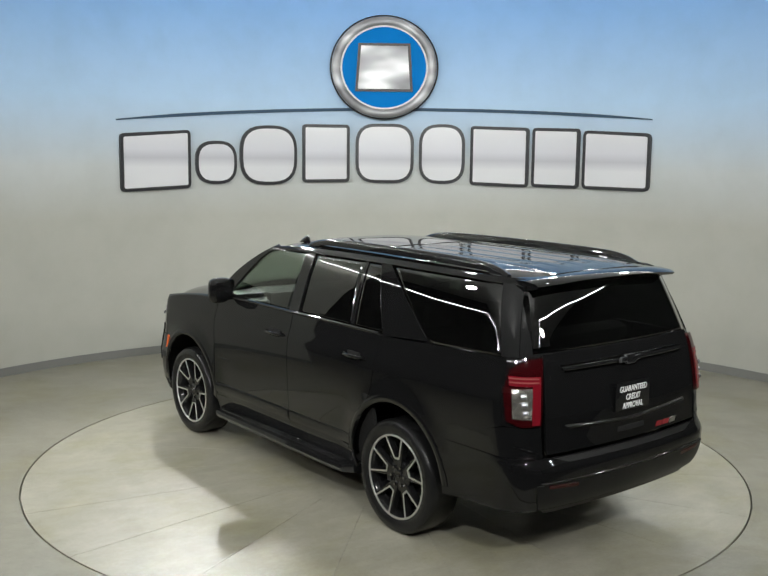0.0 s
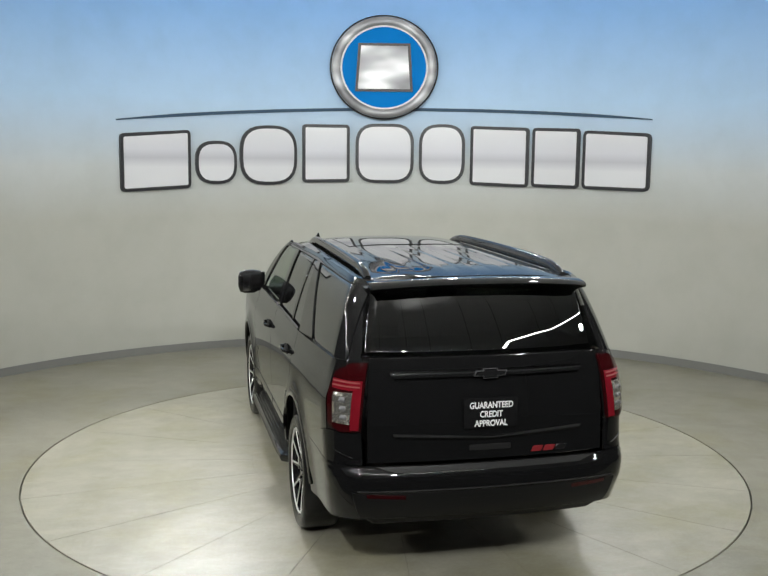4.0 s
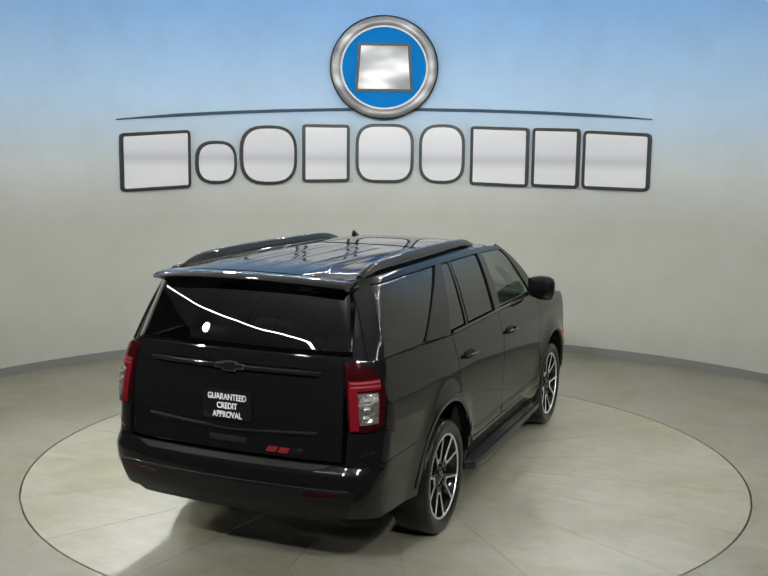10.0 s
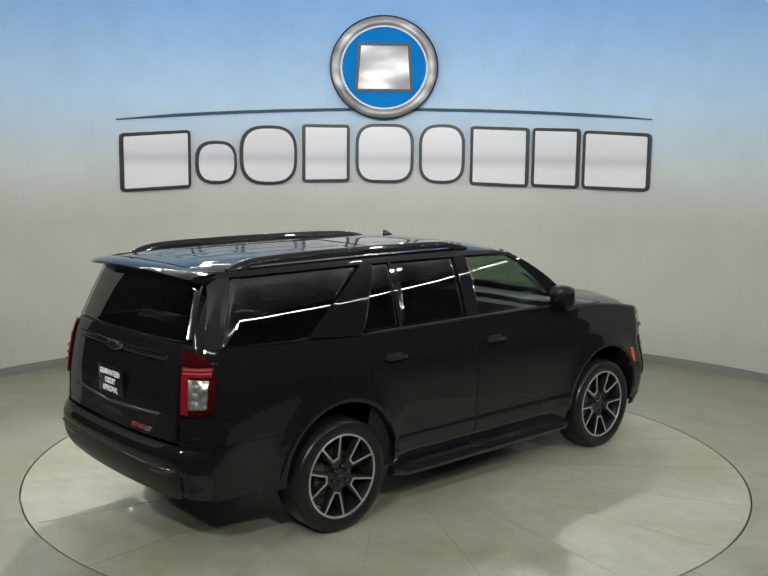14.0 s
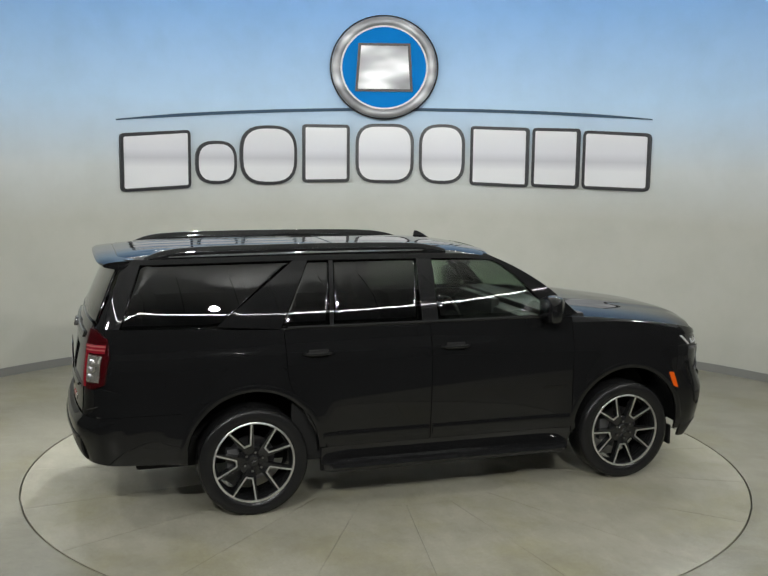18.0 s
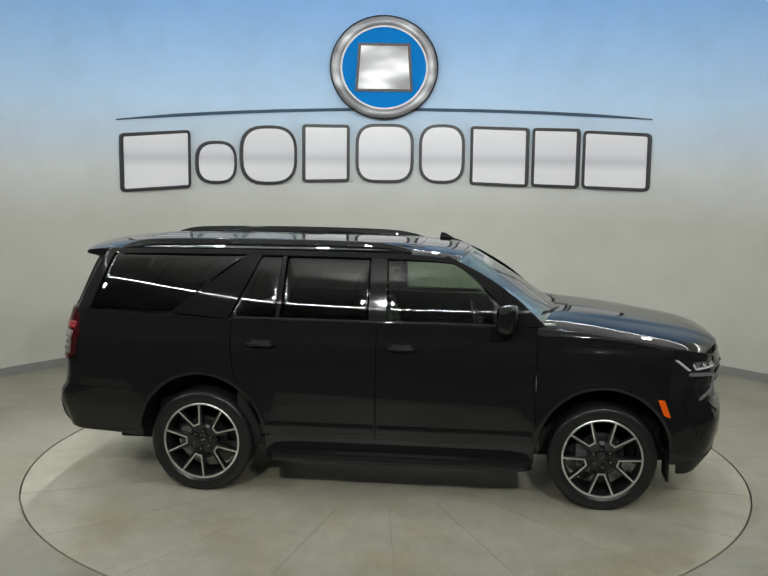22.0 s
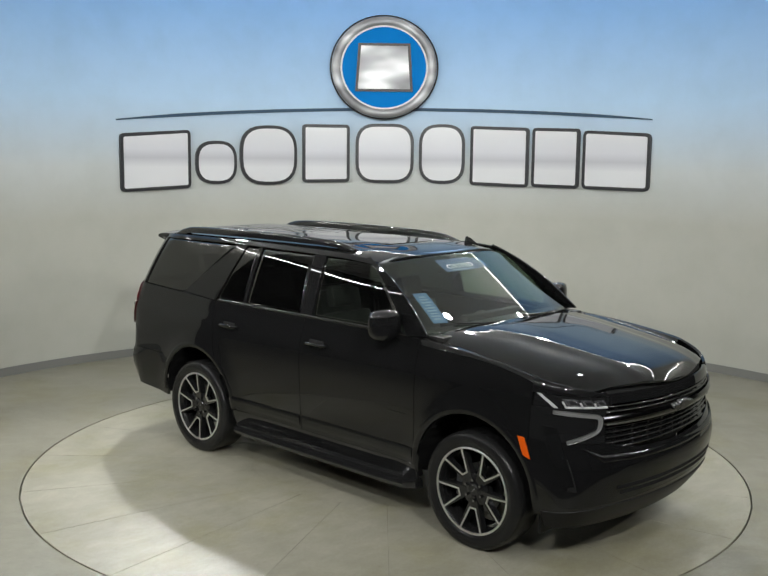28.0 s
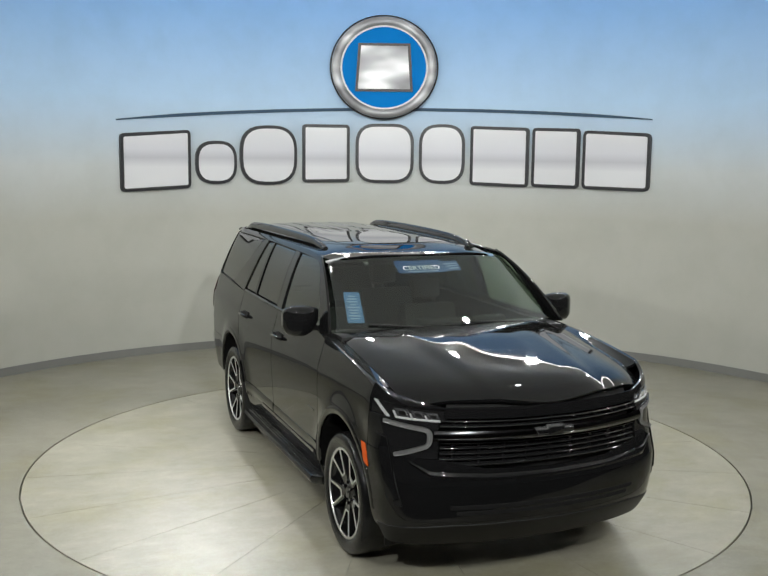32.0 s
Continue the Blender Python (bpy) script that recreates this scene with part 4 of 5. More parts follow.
    for k in range(2):
        nose_panel("air_slot", quad(-bl + 1.5 * (1 - k), bl - 1.5 * (1 - k), 0.508 + 0.040 * k, 0.534 + 0.040 * k), M["void"], car, 1, -0.002, n=(24, 1), thick=0.006)
    ends = nose_side_b(2.06, 0.36)
    nose_panel("skid_lip", edges([(-ends * 0.96, 0.29), (ends * 0.96, 0.29)], [(-ends, 0.40), (-nose_b(0.66, 0.45), 0.440), (nose_b(0.66, 0.45), 0.440), (ends, 0.40)]), M["plastic"], car, 1, -0.006, n=(44, 5), label="dull black plastic chin")
    for s in (1, -1):
        nose_panel("air_curtain", four((nose_b(0.90, 0.6), 0.56), (nose_b(0.935, 0.6), 0.56), (nose_b(0.945, 0.8), 0.76), (nose_b(0.925, 0.8), 0.76)), M["void"], car, s, -0.002, n=(3, 5), thick=0.006)
    for s in (1, -1):
        nose_panel("corner_blade", four((nose_b(0.915, 0.6), 0.60), (nose_b(0.955, 0.6), 0.585), (nose_side_b(2.10, 0.95), 0.965), (nose_b(0.945, 0.95), 0.955)), P, car, s, -0.010, n=(4, 8), thick=0.03)
        part("air_flap", box((min(s * 0.68, s * 0.90), 2.02, 0.215), (max(s * 0.68, s * 0.90), 2.04, 0.38), 0.004), M["plastic"], car)
    # grille
    grille = nose_panel("grille", edges([(-b70, 0.80), (0, 0.765), (b70, 0.80)], [(-nose_b(0.66, 1.1), 1.165), (nose_b(0.66, 1.1), 1.165)]), M["void"], car, 1, 0.05, n=(24, 8), label="gloss black mesh grille")
    for z in (0.805, 0.838, 0.871, 0.904, 0.937, 1.040, 1.072):
        nose_panel("grille_bar", quad(-b70 * 0.985, b70 * 0.985, z, z + 0.013), M["gloss"], grille, 1, 0.010, n=(26, 4), thick=0.035, bulge=0.006)
    for k in range(9):
        b = -b70 * 0.88 + b70 * 1.76 * k / 8
        for z0, z1 in ((0.80, 0.945), (1.03, 1.098)):
            nose_panel("grille_post", quad(b - 0.35, b + 0.35, z0, z1), M["gloss"], grille, 1, 0.02, n=(1, 3), thick=0.02)
    nose_panel("grille_cap", edges([(-nose_b(0.668, 1.1), 1.098), (nose_b(0.668, 1.1), 1.098)], [(-nose_b(0.66, 1.15), 1.160), (nose_b(0.66, 1.15), 1.160)]), P, grille, 1, 0.003, n=(26, 8), thick=0.03)
    nose_panel("grille_band", edges([(-b70 * 1.03, 0.962), (b70 * 1.03, 0.962)], [(-b70 * 1.03, 1.024), (b70 * 1.03, 1.024)]), M["smokechrome"], grille, 1, -0.006, n=(26, 8), thick=0.05, bulge=0.014)
    nose_panel("band_trim", edges([(-b70 * 1.0, 0.968), (b70 * 1.0, 0.968)], [(-b70 * 1.0, 0.978), (b70 * 1.0, 0.978)]), M["darkchrome"], grille, 1, -0.018, n=(26, 1), thick=0.01)
    for nm, d, g, mt in (("emblem", -0.034, 0.0, "emblem"), ("emblem_face", -0.038, 0.006, "gloss")):
        k = g * 40
        nose_panel(nm, four((-2.3 + k, 0.974 + g), (2.3 - k, 0.974 + g), (2.3 - k, 1.036 - g), (-2.3 + k, 1.036 - g)), M[mt], grille, 1, d, n=(4, 2), thick=0.03)
        nose_panel(nm, four((-5.6 + k, 0.988 + g), (4.9 - k, 0.988 + g), (5.6 - k, 1.022 - g), (-4.9 + k, 1.022 - g)), M[mt], grille, 1, d + 0.0008, n=(6, 2), thick=0.03)

    # rear end
    t77 = tail_b(0.765)
    gate = tail_panel("tailgate", edges([(-t77 * 0.97, 0.815), (t77 * 0.97, 0.815)], [(-t77, 1.425), (t77, 1.425)]), P, car, n=(26, 16), label="glossy black tailgate")
    zz = np.linspace(1.43, 1.845, 12)
    g = np.zeros((25, 12, 3))
    for i in range(25):
        for j, z in enumerate(zz):
            w = 0.775 - 0.10 * (z - 1.43) / 0.4
            x = -w + 2 * w * i / 24
            g[i, j] = (x, float(rear_y(abs(x) * 0.82, z)) + 0.014 * (abs(x) / 0.775) ** 2 + 0.024 * (abs(x) / 0.775) ** 4 + 0.002, z)
    pane("rear_glass", g, "privacy", gate, False, "dark privacy rear glass")
    tail_panel("glass_seam", quad(-t77 * 0.98, t77 * 0.98, 1.424, 1.432), M["gloss"], gate, 1, -0.002, n=(26, 1), thick=0.01)
    tail_panel("trim_bar", edges([(-tail_b(0.60), 1.315), (tail_b(0.60), 1.315)], [(-tail_b(0.63), 1.352), (tail_b(0.63), 1.352)]), M["gloss"], gate, 1, -0.010, n=(22, 8), thick=0.03, bulge=0.006)
    tail_panel("trim_bead", edges([(-tail_b(0.62), 1.349), (tail_b(0.62), 1.349)], [(-tail_b(0.63), 1.357), (tail_b(0.63), 1.357)]), M["smokechrome"], gate, 1, -0.018, n=(22, 1), thick=0.02)
    tail_panel("trim_bead", edges([(-tail_b(0.595), 1.311), (tail_b(0.595), 1.311)], [(-tail_b(0.60), 1.317), (tail_b(0.60), 1.317)]), M["smokechrome"], gate, 1, -0.013, n=(22, 1), thick=0.02)
    tail_panel("gate_crease", edges([(-tail_b(0.56), 0.955), (0, 0.93), (tail_b(0.56), 0.955)], [(-tail_b(0.60), 0.985), (0, 0.955), (tail_b(0.60), 0.985)]), P, gate, 1, -0.002, n=(22, 8), thick=0.012, bulge=0.014)
    tail_panel("pull_recess", quad(-tail_b(0.13), tail_b(0.13), 0.868, 0.90), M["void"], gate, 1, -0.003, n=(6, 2), thick=0.006)
    for nm, d, g, mt in (("emblem", -0.034, 0.0, "emblem"), ("emblem_face", -0.037, 0.005, "gloss")):
        k = g * 45
        tail_panel(nm, four((-2.0 + k, 1.306 + g), (2.0 - k, 1.306 + g), (2.0 - k, 1.364 - g), (-2.0 + k, 1.364 - g)), M[mt], gate, 1, d, n=(4, 2), thick=0.02)
        tail_panel(nm, four((-4.6 + k, 1.320 + g), (4.1 - k, 1.320 + g), (4.6 - k, 1.351 - g), (-4.1 + k, 1.351 - g)), M[mt], gate, 1, d + 0.0008, n=(6, 2), thick=0.02)
    for k in range(3):
        b0 = tail_b(0.262 + 0.078 * k)
        tail_panel("trim_badge", four((b0, 0.836), (b0 + 2.7, 0.836), (b0 + 3.5, 0.868), (b0 + 0.8, 0.868)), M["redbadge"] if k < 2 else M["chrome"], gate, 1, -0.005, n=(2, 1), thick=0.006, label="small red and chrome badge")
    # dealer plate
    plate = part("licence_plate", box((-0.172, -2.772, 1.002), (0.172, -2.760, 1.190), 0.004), M["gloss"], gate, "black plate with white capital lettering")
    for word, z, h in (("GUARANTEED", 1.128, 0.043), ("CREDIT", 1.072, 0.043), ("APPROVAL", 1.016, 0.043)):
        c = bpy.data.curves.new("plate_text", "FONT")
        c.body, c.size, c.align_x, c.extrude, c.offset = word, h * 1.24, "CENTER", 0.001, 0.0013
        tmp = new("plate_text", c)
        me = bpy.data.meshes.new_from_object(tmp.evaluated_get(bpy.context.evaluated_depsgraph_get()))
        bpy.data.objects.remove(tmp)
        me.transform(Matrix.Diagonal((0.80, 1, 1, 1)))
        me.materials.append(M["white"])
        ob = new("lettering", me)
        ob.parent = plate
        ob.matrix_basis = pose(0, -2.7735, z, 90, 0, 0)
    for s in (1, -1):
        tail_panel("lamp_housing", edges([(tail_b(0.785), 1.0), (tail_b(0.90), 0.992), (tail_side_b(-2.53, 1.0), 0.997)], [(tail_b(0.765), 1.41), (tail_b(0.86), 1.412), (tail_side_b(-2.50, 1.4), 1.405)], [(tail_b(0.785), 1.0), (tail_b(0.77), 1.41)], [(tail_side_b(-2.53, 1.0), 0.997), (tail_side_b(-2.512, 1.2), 1.2), (tail_side_b(-2.50, 1.4), 1.405)]), P, car, s, 0.004, n=(18, 14), chamfer=0.0006)
        lamp = tail_panel("tail_lamp", edges([(tail_b(0.785), 1.005), (tail_b(0.90), 0.998), (tail_side_b(-2.585, 1.0), 1.035)], [(tail_b(0.765), 1.405), (tail_b(0.86), 1.402), (tail_side_b(-2.555, 1.35), 1.345)], [(tail_b(0.785), 1.005), (tail_b(0.77), 1.405)], [(tail_side_b(-2.585, 1.0), 1.035), (tail_side_b(-2.53, 1.22), 1.22), (tail_side_b(-2.555, 1.35), 1.345)]), M["red"], car, s, -0.016, n=(18, 14), thick=0.05, label="tall red tail lamp with clear lower section")
        so = tail_side_b(-2.60, 1.15)
        tail_panel("reverse_lens", four((tail_b(0.848), 1.046), (so - 0.9, 1.050), (so - 0.6, 1.228), (tail_b(0.842), 1.230)), M["clear"], lamp, s, -0.019, n=(10, 8), thick=0.02, label="clear reversing and turn lens")
        for k in range(3):
            zc, bc = 1.085 + 0.052 * k, tail_b(0.855) + 1.1 + 0.25 * k
            tail_panel("bulb_reflector", four((bc - 0.7, zc - 0.016), (bc + 0.7, zc - 0.018), (bc + 0.8, zc + 0.016), (bc - 0.6, zc + 0.018)), M["lampsilver"], lamp, s, -0.0195, n=(4, 4), thick=0.01, bulge=0.012)
        tail_panel("reflex_strip", four((tail_b(0.795), 1.012), (tail_b(0.843), 1.012), (tail_b(0.836), 1.30), (tail_b(0.787), 1.30)), M["redlit"], lamp, s, -0.0185, n=(4, 8), thick=0.02, label="bright red reflex lens")
        tail_panel("reflex_strip", four((tail_b(0.836), 1.246), (so, 1.250), (so, 1.305), (tail_b(0.833), 1.30)), M["redlit"], lamp, s, -0.0185, n=(8, 3), thick=0.02, label="bright red reflex lens")
        for z in (1.262, 1.286):
            tail_panel("light_bar", four((tail_b(0.80), z), (so, z + 0.004), (so, z + 0.011), (tail_b(0.80), z + 0.007)), M["redbar"], lamp, s, -0.0215, n=(12, 1), thick=0.02, label="pale red light bar")
        tail_panel("rear_corner", edges([(tail_b(0.77), 0.80), (tail_side_b(-2.05, 0.8), 0.80)], [(tail_b(0.785), 0.998), (tail_b(0.9), 0.99), (tail_side_b(-2.54, 1.0), 0.985), (tail_side_b(-2.15, 0.9), 0.855)], [(tail_b(0.77), 0.80), (tail_b(0.785), 0.998)], [(tail_side_b(-2.05, 0.8), 0.80), (tail_side_b(-2.15, 0.9), 0.862)]), P, car, s, n=(20, 6), chamfer=0.0004)
        tail_panel("corner_filler", edges([(tail_b(0.775, 1.41), 1.41), (tail_side_b(-2.50, 1.4), 1.40)], [(tail_b(0.70, 1.84), 1.84), (tail_side_b(-2.36, 1.84), 1.84)]), M["gloss"], car, s, 0.012, n=(8, 12))
        tail_panel("reflector", four((tail_b(0.53, 0.6), 0.597), (tail_b(0.76, 0.6), 0.612), (tail_b(0.76, 0.6), 0.632), (tail_b(0.53, 0.6), 0.619)), M["red"], car, s, -0.006, n=(8, 2), thick=0.012, label="red rear reflector")
        tail_panel("chrome_flick", four((tail_b(0.84, 0.87), 0.835), (tail_b(0.93, 0.87), 0.868), (tail_b(0.93, 0.87), 0.876), (tail_b(0.84, 0.87), 0.842)), M["darkchrome"], car, s, -0.003, n=(4, 1), thick=0.008)
    rb = smooth_curve([(tail_side_b(-2.02, 0.45), 0.415), (tail_side_b(-2.02, 0.55), 0.56), (tail_side_b(-1.975, 0.68), 0.68), (tail_side_b(-1.94, 0.72), 0.735), (tail_side_b(-2.05, 0.8), 0.796)], 5)
    lb = [(-a, z) for a, z in rb]
    tail_panel("rear_bumper", (([lb[0], (-tail_b(0.8, .5), 0.455), (tail_b(0.8, .5), 0.455), rb[0]]), [lb[-1], rb[-1]], lb, rb), P, car, n=(44, 12), label="glossy black rear bumper", chamfer=0.0006)
    tail_panel("bumper_crease", edges([(-tail_b(0.80, 0.65), 0.64), (tail_b(0.80, 0.65), 0.64)], [(-tail_b(0.82, 0.65), 0.655), (tail_b(0.82, 0.65), 0.655)]), M["gloss"], car, 1, -0.004, n=(26, 6), thick=0.02, bulge=0.008)
    tail_panel("bumper_lower", edges([(-tail_b(0.80, .5), 0.462), (tail_b(0.80, .5), 0.462)], [(-tail_b(0.84, .6), 0.636), (tail_b(0.84, .6), 0.636)]), M["plastic"], car, 1, -0.004, n=(28, 5), thick=0.012, label="dull black plastic lower bumper")
    tail_panel("step_pad", edges([(-tail_b(0.58, .8), 0.758), (tail_b(0.58, .8), 0.758)], [(-tail_b(0.70, .8), 0.790), (tail_b(0.70, .8), 0.790)]), M["plastic"], car, 1, -0.003, n=(20, 6), thick=0.02)
    tail_panel("lower_insert", quad(-tail_b(0.26, .6), tail_b(0.26, .6), 0.590, 0.606), M["plastic"], car, 1, -0.004, n=(8, 2), thick=0.02)
    tail_panel("rear_valance", edges([(-tail_b(0.70, .4), 0.415), (tail_b(0.70, .4), 0.415)], [(-tail_b(0.80, .5), 0.466), (tail_b(0.80, .5), 0.466)]), M["plastic"], car, 1, 0.012, n=(20, 3))

    # spoiler
    prof = [(-2.36, 1.888), (-2.48, 1.888), (-2.575, 1.876), (-2.600, 1.860), (-2.588, 1.845), (-2.50, 1.826), (-2.43, 1.815), (-2.36, 1.82)]
    bm = bmesh.new()
    secs = []
    for i in range(23):
        u = -1 + 2 * i / 22
        k = abs(u)
        row = []
        for py, pz in prof:
            y = py + 0.02 * k**2 + 0.03 * k**10
            z = pz - 0.028 * k**2.6
            row.append(bm.verts.new((0.695 * u, y, z)))
        secs.append(row)
    for a, b in zip(secs, secs[1:]):
        for k in range(len(prof)):
            bm.faces.new((a[k], a[(k + 1) % len(prof)], b[(k + 1) % len(prof)], b[k]))
    bm.faces.new(secs[0])
    bm.faces.new(secs[-1][::-1])
    bmesh.ops.recalc_face_normals(bm, faces=bm.faces)
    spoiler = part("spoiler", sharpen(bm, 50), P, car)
    part("brake_light", box((-0.13, -2.515, 1.823), (0.13, -2.500, 1.832), 0.002), M["red"], spoiler, "slim red high brake light")

    # roof rails, aerial
    for s in (1, -1):
        top = smooth_curve([(-2.26, 1.880), (-2.14, 1.922), (-1.95, 1.945), (-1.4, 1.957), (-0.7, 1.957), (-0.25, 1.947), (-0.06, 1.925), (0.06, 1.893)], 5)
        bm = bmesh.new()
        secs = []
        for y, z in top:
            c = 0.655 - 0.03 * (y + 2.24) / 2.28
            low = float(roof_z(c, y)) - 0.004
            z = max(z, low + 0.008)
            gap = low + max(0.0, 0.30 * (z - low) - 0.004) * (1 if -2.1 < y < -0.1 else 0)
            secs.append([bm.verts.new((s * (c + dx), y, zz)) for dx, zz in ((-0.021, gap), (-0.020, z - 0.010), (-0.010, z), (0.012, z), (0.024, z - 0.012), (0.025, gap))])
        for u, v in zip(secs, secs[1:]):
            for k in range(6):
                bm.faces.new((u[k], u[(k + 1) % 6], v[(k + 1) % 6], v[k]))
        bm.faces.new(secs[0])
        bm.faces.new(secs[-1][::-1])
        bmesh.ops.recalc_face_normals(bm, faces=bm.faces)
        part("roof_rail", sharpen(bm, 60), M["gloss"], car, "gloss black roof rail")
    bm = bmesh.new()
    rows = []
    for k, (h, l, w) in enumerate(((0.0, 0.075, 0.028), (0.025, 0.055, 0.020), (0.05, 0.03, 0.008), (0.062, 0.012, 0.003))):
        c = 0.28 - 0.35 * h - 0.01 * k
        rows.append([bm.verts.new((-0.54 + w * math.cos(a), c + l * math.sin(a), 1.868 + h + 0.01)) for a in [2 * math.pi * i / 12 for i in range(12)]])
    for a, b in zip(rows, rows[1:]):
        for i in range(12):
            bm.faces.new((a[i], a[(i + 1) % 12], b[(i + 1) % 12], b[i]))
    bm.faces.new(rows[-1])
    bm.faces.new(rows[0][::-1])
    part("aerial", bm, P, car, "black shark-fin aerial")

    # mirrors
    for s in (1, -1):
        bm = bmesh.new()
        secs = []
        for u, w, h0, h1, y0, y1 in ((q[0] - 0.03, *q[1:4], q[4] - 0.085, q[5] - 0.085) for q in ((0.975, 0, 1.43, 1.53, 0.86, 0.93), (1.02, 0, 1.365, 1.545, 0.82, 0.96), (1.08, 0, 1.338, 1.555, 0.81, 0.98), (1.16, 0, 1.336, 1.552, 0.81, 0.955), (1.205, 0, 1.355, 1.535, 0.82, 0.915), (1.222, 0, 1.40, 1.50, 0.835, 0.88))):
            c, hh, cy, hy = (h0 + h1) / 2, (h1 - h0) / 2, (y0 + y1) / 2, (y1 - y0) / 2
            secs.append([bm.verts.new((s * u, cy + hy * math.copysign(abs(math.cos(a)) ** 0.6, math.cos(a)), c + hh * math.copysign(abs(math.sin(a)) ** 0.6, math.sin(a)))) for a in [2 * math.pi * i / 16 for i in range(16)]])
        for a, b in zip(secs, secs[1:]):
            for i in range(16):
                bm.faces.new((a[i], a[(i + 1) % 16], b[(i + 1) % 16], b[i]))
        bm.faces.new(secs[0])
        bm.faces.new(secs[-1][::-1])
        bmesh.ops.recalc_face_normals(bm, faces=bm.faces)
        mir = part("wing_mirror", bm, P, car, "glossy black wing mirror")
        part("mirror_glass", box((min(s * 0.99, s * 1.15), 0.7245, 1.368), (max(s * 0.99, s * 1.15), 0.7275, 1.525), 0.001), M["darkchrome"], mir)
        part("mirror_arm", tube([(s * 0.93, 0.80, 1.375), (s * 0.97, 0.80, 1.40), (s * 1.03, 0.805, 1.42)], [0.045, 0.04, 0.035], 10, flat=0.5), M["gloss"], mir)
        # wiper
        x0 = -0.62 if s < 0 else 0.05
        pts = []
        for i in range(9):
            x = x0 + 0.60 * i / 8
            z = 1.405 + 0.035 * i / 8
            pts.append((x, float(screen_y(x, z)) + 0.022, z))
        wip = part("wiper", tube(pts, 0.008, 6), M["plastic"], car, "black wiper blade")
        part("wiper_arm", tube([(x0 + 0.02, 1.20, 1.385), (x0 + 0.16, float(screen_y(x0 + 0.16, 1.42)) + 0.05, 1.415), pts[4]], 0.009, 6), M["plastic"], wip)

    # stickers inside the windscreen
    def screen_strip(name, x0, x1, z0, z1, mat, off, label="", lean=0.0):
        g = np.zeros((9, 4, 3))
        for i in range(9):
            for j in range(4):
                z = z0 + (z1 - z0) * j / 3
                x = x0 + (x1 - x0) * i / 8 + lean * (z - z0)
                g[i, j] = (x, float(screen_y(x, z)) + off, z)
        return part(name, shell(g, 0.001, flip=True, chamfer=0.0003), mat, screen, label)

    screen_strip("sticker", -0.145, 0.245, 1.740, 1.818, M["sticker"], -0.009, "blue windshield sticker reading certified")
    screen_strip("sticker_mark", -0.285, -0.146, 1.745, 1.808, M["sticker"], -0.009)
    screen_strip("price_sticker", 0.665, 0.775, 1.445, 1.625, M["stickerpale"], -0.009, "pale blue windshield sticker", lean=-0.30)
    for k in range(9):
        z = 1.466 + 0.0165 * k
        wide = (0.030, 0.038, 0.026, 0.034, 0.040, 0.022, 0.036, 0.030, 0.024)[k]
        x = 0.720 - 0.30 * (z - 1.45)
        screen_strip("print_bar", x - wide, x + wide, z, z + 0.007, M["print"], -0.0075)
    screen_strip("print_bar", -0.08, 0.17, 1.746, 1.7515, M["print"], -0.0075)
    for k in range(3):
        screen_strip("print_bar", -0.270, -0.180 + 0.012 * k, 1.758 + 0.014 * k, 1.764 + 0.014 * k, M["print"], -0.0075)
    c = bpy.data.curves.new("sticker_text", "FONT")
    c.body, c.size, c.align_x, c.extrude, c.offset = "CERTIFIED", 0.066, "CENTER", 0.0006, 0.0012
    tmp = new("sticker_text", c)
    me = bpy.data.meshes.new_from_object(tmp.evaluated_get(bpy.context.evaluated_depsgraph_get()))
    bpy.data.objects.remove(tmp)
    me.materials.append(M["white"])
    ob = new("lettering", me)
    ob.parent = screen
    ob.matrix_basis = Matrix.Translation((0.050, float(screen_y(0.050, 1.760)) - 0.0065, 1.760)) @ pose(0, 0, 0, 0, 0, 178.5) @ pose(0, 0, 0, 32.5, 0, 0)

    # underside
    part("chassis", box((-0.60, -2.35, 0.28), (0.60, 2.2, 0.52), 0.03), M["void"], car)
    part("cabin_floor", box((-0.90, -1.05, 0.40), (0.90, 1.05, 0.55), 0.02), M["void"], car)
    part("engine_bay", box((-0.58, 1.15, 0.5), (0.58, 2.22, 1.15), 0.05), M["void"], car)
    part("cargo_floor", box((-0.58, -2.58, 0.5), (0.58, -1.0, 0.85), 0.02), M["void"], car)
    for hy in HUBS_Y:
        part("axle", tube([(-0.85, hy, HUB_Z), (0.85, hy, HUB_Z)], 0.04, 10), M["void"], car)

    # cabin
    part("dashboard", box((-0.80, 0.72, 0.95), (0.80, 1.12, 1.335), 0.05), M["dash"], car)
    part("screen_binnacle", box((-0.62, 0.70, 1.25), (0.12, 0.78, 1.395), 0.02), M["dash"], car)
    part("console", box((-0.16, -0.35, 0.5), (0.16, 0.8, 0.92), 0.04), M["dash"], car)
    ring = [(-0.40 + 0.185 * math.cos(a), 0.56 - 0.06 * math.sin(a), 1.16 + 0.175 * math.sin(a)) for a in [2 * math.pi * i / 28 for i in range(28)]]
    wheel = part("steering_wheel", tube(ring, 0.016, 8, closed=True), M["leather"], car, "black leather steering wheel")
    part("wheel_boss", box((-0.50, 0.55, 1.11), (-0.30, 0.61, 1.20), 0.02), M["leather"], wheel)
    part("steering_spoke", box((-0.575, 0.555, 1.145), (-0.225, 0.575, 1.175), 0.006), M["dash"], wheel)

